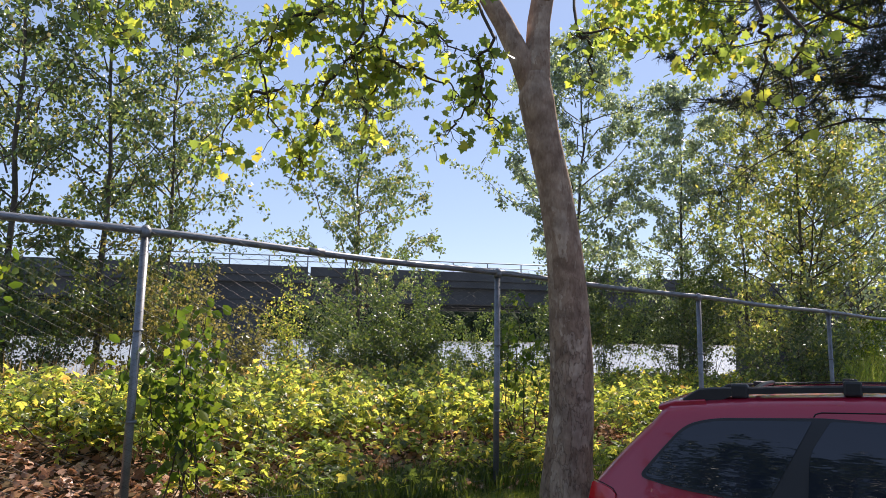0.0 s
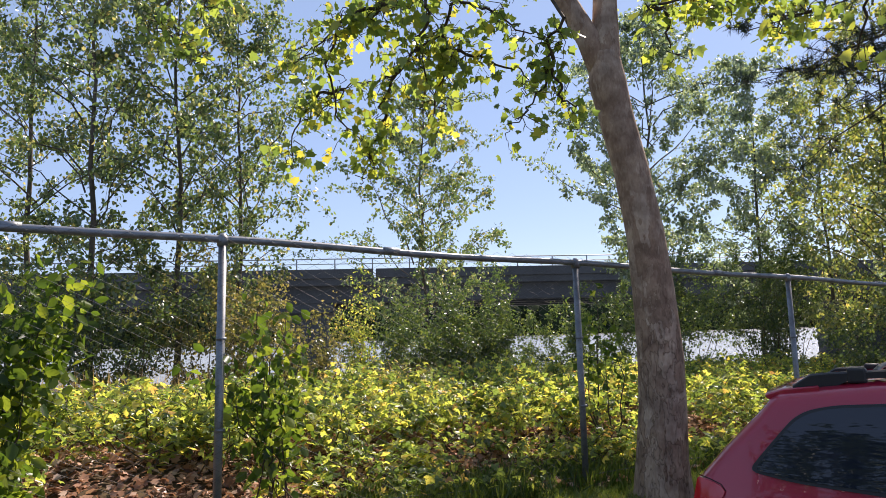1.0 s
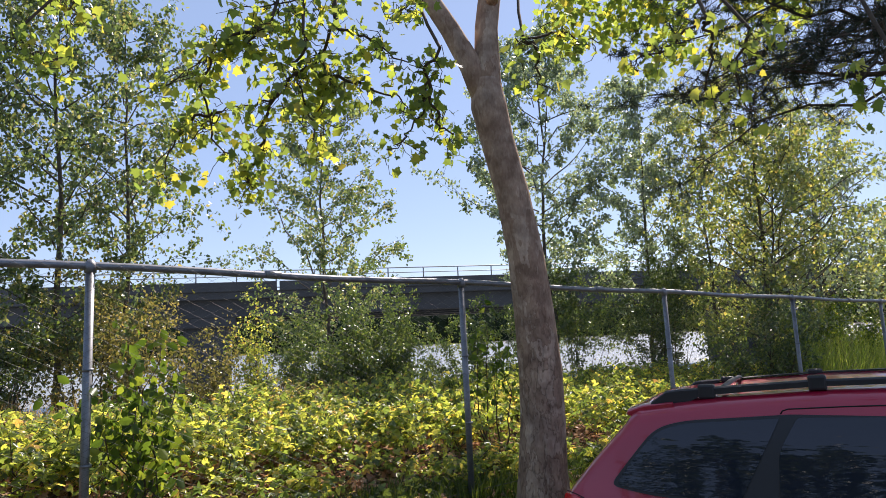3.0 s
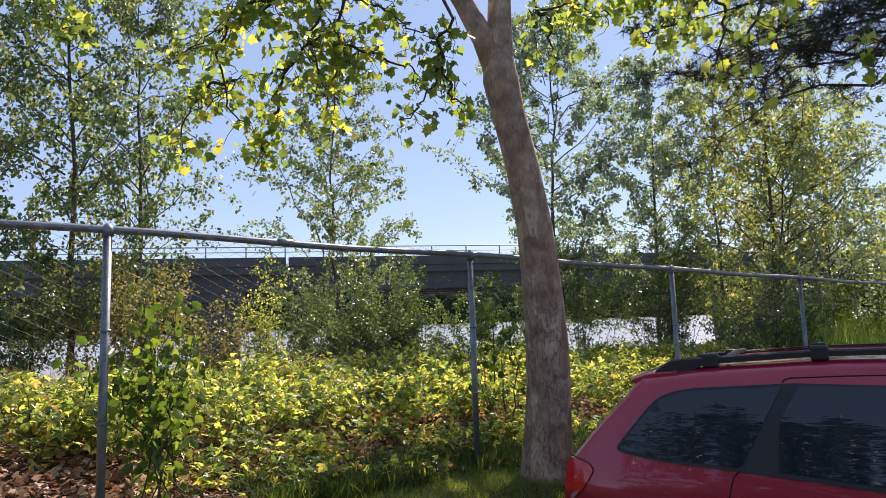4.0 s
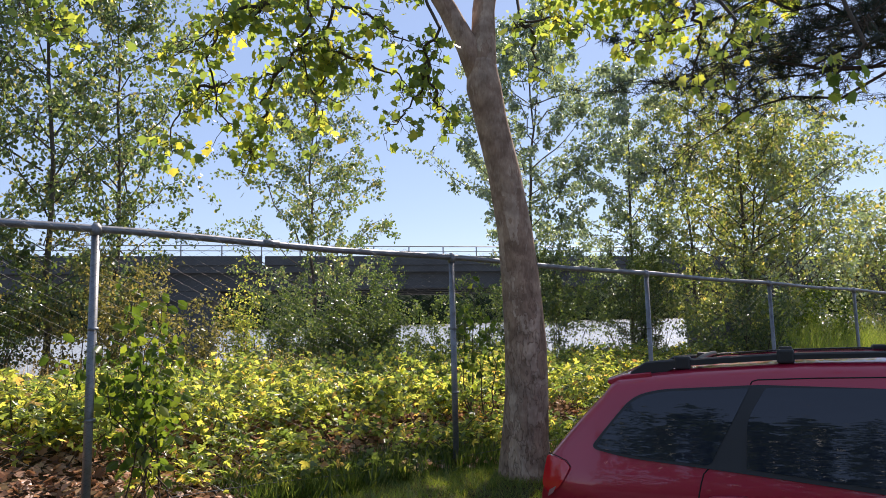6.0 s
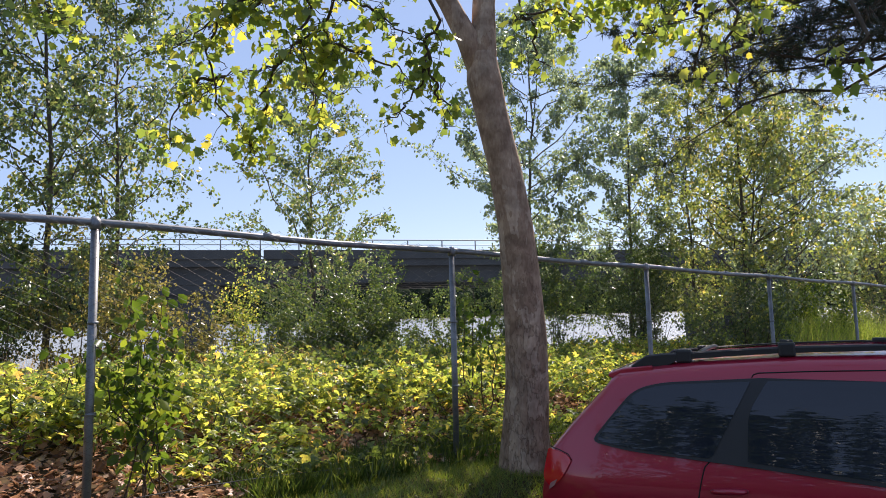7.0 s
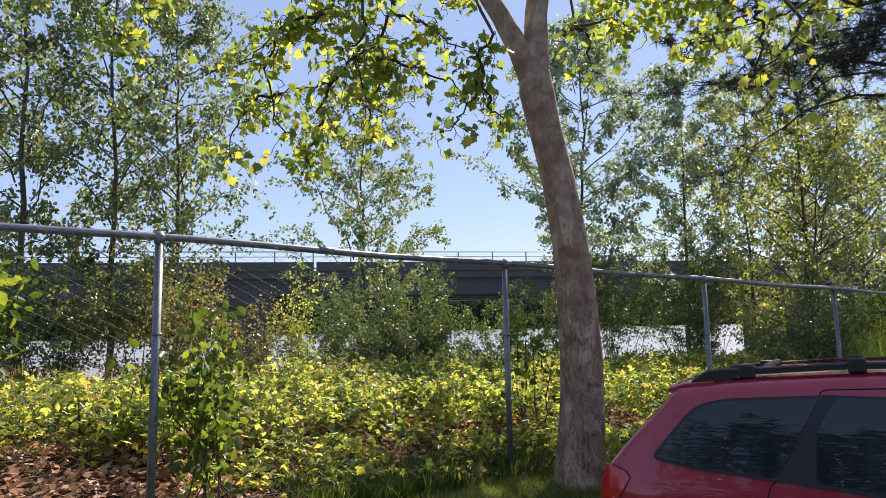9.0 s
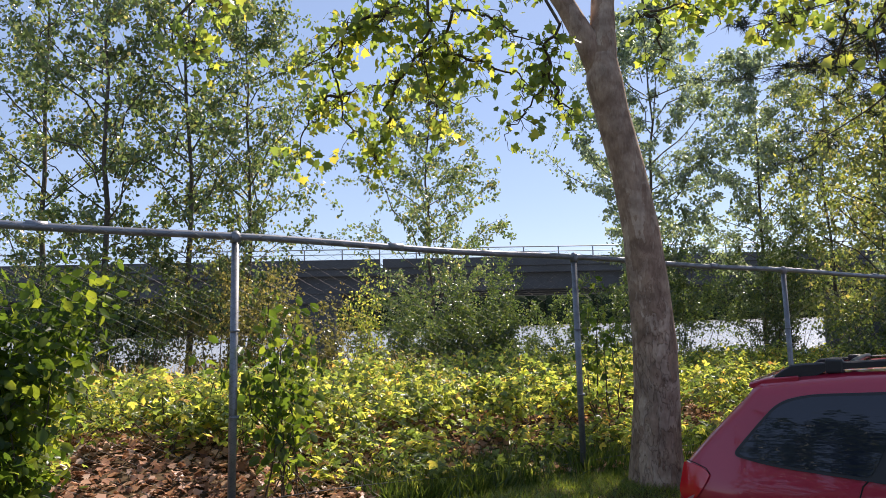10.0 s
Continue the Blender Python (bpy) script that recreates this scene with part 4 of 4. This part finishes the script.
def red_car():
    car = empty("car", 2.222, -2.335, -0.962, "parked dark red crossover car with tinted windows and roof rails", "car")
    car.rotation_euler = (0, 0, radians(-65))
    bm = bmesh.new()
    xs = sorted(set([-0.46, -0.45, -0.44, -0.42, -0.4, -0.385, -0.36, -0.32, -0.28, -0.236, -0.19, -0.14, -0.1, -0.05, -0.02, 0.0, 0.02, 0.04, 0.08, 0.14, 0.2, 0.28, 0.36] + list(np.linspace(0.43, 4.42, 70).round(3))))
    rows = []
    NZ = 44
    for x in xs:
        top = roof_z(x)
        ring = []
        for j in range(NZ + 1):
            z = 0.28 + (top - 0.28) * j / NZ
            yy = side_y(x, z)
            edge = (z - (top - 0.075)) / 0.075
            if edge > 0:
                yy += 0.12 * (1 - math.sqrt(max(0.0, 1 - edge * edge)))
            ring.append((x, yy, z))
        half = [(p[0], p[1], p[2]) for p in ring]
        cap = []
        y0 = ring[-1][1]
        for j in range(1, 12):
            t = j / 12
            cap.append((x, y0 + (CAR_W - 2 * y0) * t, top + (-0.06 if 0.1 < x < 2.3 else 0.015) * math.sin(math.pi * t)))
        full = half + cap + [(p[0], CAR_W - p[1], p[2]) for p in reversed(ring)]
        rows.append([bm.verts.new(p) for p in full])
    for a, b in zip(rows, rows[1:]):
        for k in range(len(a) - 1):
            bm.faces.new((a[k], a[k + 1], b[k + 1], b[k])).smooth = True
        bm.faces.new((a[-1], a[0], b[0], b[-1]))
    bm.faces.new(rows[0])
    bm.faces.new(rows[-1][::-1])
    bmesh.ops.recalc_face_normals(bm, faces=bm.faces)
    body = part("body", bm, CAR_RED, car, "dark red painted body")

    def panel(name, corners, out, material, thick=0.012, parent=car, label=""):
        for far_side in (False, True):
            b = bmesh.new()
            side_panel(b, outline(corners), out, thick)
            if far_side:
                for v in b.verts:
                    v.co.y = CAR_W - v.co.y
            bmesh.ops.recalc_face_normals(b, faces=b.faces)
            part(name, b, material, parent, label)

    panel("window_surround", [(-0.115, 1.215, 0.05), (0.005, 1.365, 0.1), (0.135, 1.515, 0.12), (0.29, 1.556, 0.1), (0.83, 1.588, 0.02), (2.35, 1.56, 0.05), (2.95, 1.12, 0.08), (1.6, 1.05, 0.1), (0.74, 1.125, 0.2), (0.1, 1.172, 0.1)], 0.012, BLACK_TRIM, label="satin black window surround")
    panel("quarter_window", [(-0.085, 1.222, 0.04), (0.012, 1.352, 0.1), (0.142, 1.5, 0.12), (0.29, 1.543, 0.1), (0.775, 1.57, 0.01), (0.556, 1.158, 0.03), (0.124, 1.186, 0.1)], 0.018, TINT, label="dark tinted rear quarter glass")
    panel("rear_door_window", [(0.86, 1.574, 0.02), (0.757, 1.405, 0.06), (0.742, 1.151, 0.01), (1.75, 1.06, 0.02), (1.78, 1.58, 0.03)], 0.018, TINT, label="dark tinted rear door glass")
    panel("front_door_window", [(1.84, 1.578, 0.03), (1.82, 1.062, 0.02), (2.82, 1.11, 0.05), (2.3, 1.54, 0.08)], 0.018, TINT, label="dark tinted front door glass")
    # door seams
    def seam(pts, w=0.004):
        for far_side in (False, True):
            b = bmesh.new()
            line = [(x, side_y(x, z) - 0.0005, z) for x, z in pts]
            if far_side:
                line = [(x, CAR_W - y, z) for x, y, z in line]
            tube(b, line, [w] * len(line), 5)
            part("door_seam", b, SEAM, car)

    seam([(0.556, 1.15), (0.52, 1.11), (0.505, 1.06), (0.492, 1.0), (0.478, 0.93), (0.47, 0.85), (0.5, 0.76), (0.62, 0.62), (0.66, 0.45)])
    seam([(0.782, 1.589), (0.792, 1.605), (0.82, 1.614), (1.1, 1.626), (1.45, 1.634), (1.8, 1.635)], 0.0035)
    seam([(1.8, 1.63), (1.795, 1.3), (1.79, 1.0), (1.78, 0.7), (1.78, 0.42)])
    seam([(-0.385, 1.165), (-0.32, 1.15), (-0.26, 1.13), (-0.236, 1.1)], 0.003)
    # tail lamps
    for far_side in (False, True):
        b = bmesh.new()
        pts = outline([(-0.392, 1.158, 0.02), (-0.275, 1.132, 0.02), (-0.234, 1.1, 0.02), (-0.3, 0.985, 0.04), (-0.37, 0.925, 0.02), (-0.425, 0.98, 0.03)])
        side_panel(b, pts, 0.012, 0.09)
        if far_side:
            for v in b.verts:
                v.co.y = CAR_W - v.co.y
        bmesh.ops.recalc_face_normals(b, faces=b.faces)
        lamp = part("tail_lamp", b, LAMP_RED, car, "glossy red tail lamp")
        b = bmesh.new()
        side_panel(b, outline([(-0.375, 0.955, 0.01), (-0.325, 0.985, 0.01), (-0.345, 0.945, 0.01), (-0.385, 0.915, 0.01)]), 0.015, 0.02)
        if far_side:
            for v in b.verts:
                v.co.y = CAR_W - v.co.y
        bmesh.ops.recalc_face_normals(b, faces=b.faces)
        part("reversing_lens", b, LAMP_PALE, lamp)
    # spoiler
    b = bmesh.new()
    rings = []
    for t in np.linspace(0, 1, 15):
        y, c = 0.235 + (CAR_W - 0.47) * t, 0.035 * (2 * t - 1) ** 6
        rings.append([b.verts.new((x + c, y, z - c * 0.25)) for x, z in ((-0.06, 1.586), (-0.066, 1.594), (-0.058, 1.604), (0.03, 1.632), (0.2, 1.652), (0.2, 1.61), (0.0, 1.57))])
    for p, q in zip(rings, rings[1:]):
        for k in range(7):
            b.faces.new((p[k], p[(k + 1) % 7], q[(k + 1) % 7], q[k])).smooth = k < 4
    b.faces.new(rings[0])
    b.faces.new(rings[-1][::-1])
    bmesh.ops.recalc_face_normals(b, faces=b.faces)
    part("spoiler", b, CAR_RED, car)
    # rear glass and plate
    b = bmesh.new()
    vs = [b.verts.new(p) for p in ((-0.38, 0.32, 1.175), (-0.38, CAR_W - 0.32, 1.175), (-0.06, CAR_W - 0.38, 1.527), (-0.06, 0.38, 1.527))]
    b.faces.new(vs)
    bmesh.ops.solidify(b, geom=b.faces[:], thickness=0.006)
    part("rear_window", b, TINT, car)
    b = bmesh.new()
    box(b, (-0.475, 0.68, 0.82), (-0.45, 1.16, 0.96), 0.004)
    part("number_plate", b, PLATE, car)
    # windscreen
    b = bmesh.new()
    vs = [b.verts.new(p) for p in ((2.36, 0.28, 1.625), (2.36, CAR_W - 0.28, 1.625), (3.02, CAR_W - 0.2, 1.2), (3.02, 0.2, 1.2))]
    b.faces.new(vs)
    bmesh.ops.solidify(b, geom=b.faces[:], thickness=-0.02)
    part("windscreen", b, TINT, car)
    # roof rails with towers and cross bars
    for y in (0.32, CAR_W - 0.32):
        b = bmesh.new()
        prof = [(0.16, 1.645), (0.2, 1.672), (0.25, 1.703), (0.33, 1.712), (0.44, 1.718), (0.7, 1.735), (1.0, 1.752), (1.5, 1.762), (1.9, 1.745), (2.15, 1.7), (2.25, 1.66)]
        rings = []
        for x, zt in prof:
            x = x - 0.06
            zb = roof_z(x) + (0.012 if 0.3 < x < 1.95 else -0.03)
            zt = zt + (0.002 * min(1, (x - 0.08) / 0.12) - 0.014 * (x < 0.1) if y < 1 else -0.034)
            rings.append([b.verts.new(p) for p in ((x, y - 0.03, zb), (x, y - 0.03, zt - 0.008), (x, y - 0.018, zt), (x, y + 0.018, zt), (x, y + 0.03, zt - 0.008), (x, y + 0.03, zb))])
        for p, q in zip(rings, rings[1:]):
            for k in range(6):
                b.faces.new((p[k], p[(k + 1) % 6], q[(k + 1) % 6], q[k]))
        b.faces.new(rings[0])
        b.faces.new(rings[-1][::-1])
        bmesh.ops.recalc_face_normals(b, faces=b.faces)
        rail = part("roof_rail", b, BLACK_TRIM, car, "matt black roof rail")
        for x in (0.41, 0.97, 1.55):
            b = bmesh.new()
            box(b, (x - 0.045, y - 0.036, roof_z(x) - 0.01), (x + 0.045, y + 0.034, roof_z(x) + (0.07 if y < 1 else 0.03)), 0.012)
            part("rail_tower", b, BLACK_TRIM, rail)
    for x in (0.47, 1.6):
        b = bmesh.new()
        pts = [(x + 0.02, 0.3 + (CAR_W - 0.6) * t, roof_z(x) + 0.036 - 0.02 * t + 0.012 * math.sin(math.pi * t)) for t in np.linspace(0, 1, 9)]
        tube(b, pts, [0.016] * 9, 8)
        part("cross_bar", b, BLACK_TRIM, car)
    # door handles
    for far_side in (False, True):
        for x in (0.64, 1.95):
            b = bmesh.new()
            y = side_y(x, 1.0)
            pts = [(x - 0.09, y + 0.005, 0.985), (x - 0.07, y - 0.028, 0.992), (x, y - 0.036, 0.998), (x + 0.07, y - 0.028, 1.0), (x + 0.09, y + 0.005, 1.0)]
            tube(b, [(p[0], CAR_W - p[1] if far_side else p[1], p[2]) for p in pts], [0.012, 0.015, 0.016, 0.015, 0.012], 8)
            part("door_handle", b, CAR_RED, car)
    # lower cladding, wheels, head lamps
    b = bmesh.new()
    box(b, (-0.47, 0.03, 0.24), (4.4, CAR_W - 0.03, 0.36), 0.03)
    part("lower_cladding", b, BLACK_TRIM, car)
    for x in (0.62, 3.5):
        for y in (0.02, CAR_W - 0.24):
            b = bmesh.new()
            n = 28
            prof = [(0.2, 0.0), (0.33, 0.0), (0.355, 0.03), (0.36, 0.11), (0.355, 0.19), (0.33, 0.22), (0.2, 0.22)]
            rg = [[b.verts.new((x + r * math.cos(6.2832 * k / n), y + d, 0.36 + r * math.sin(6.2832 * k / n))) for r, d in prof] for k in range(n)]
            for k in range(n):
                for j in range(len(prof) - 1):
                    b.faces.new((rg[k][j], rg[k][j + 1], rg[(k + 1) % n][j + 1], rg[(k + 1) % n][j])).smooth = True
            wheel = part("wheel", b, RUBBER, car)
            b = bmesh.new()
            for k in range(5):
                a = 6.2832 * k / 5
                tube(b, [(x, y + 0.11, 0.36), (x + 0.2 * math.cos(a), y + 0.1, 0.36 + 0.2 * math.sin(a))], [0.035, 0.028], 6)
            part("rim", b, RIM, wheel)
    for y in (0.2, CAR_W - 0.5):
        b = bmesh.new()
        box(b, (4.3, y, 0.68), (4.42, y + 0.3, 0.8), 0.02)
        part("head_lamp", b, LAMP_CLEAR, car)
    return car


red_car()
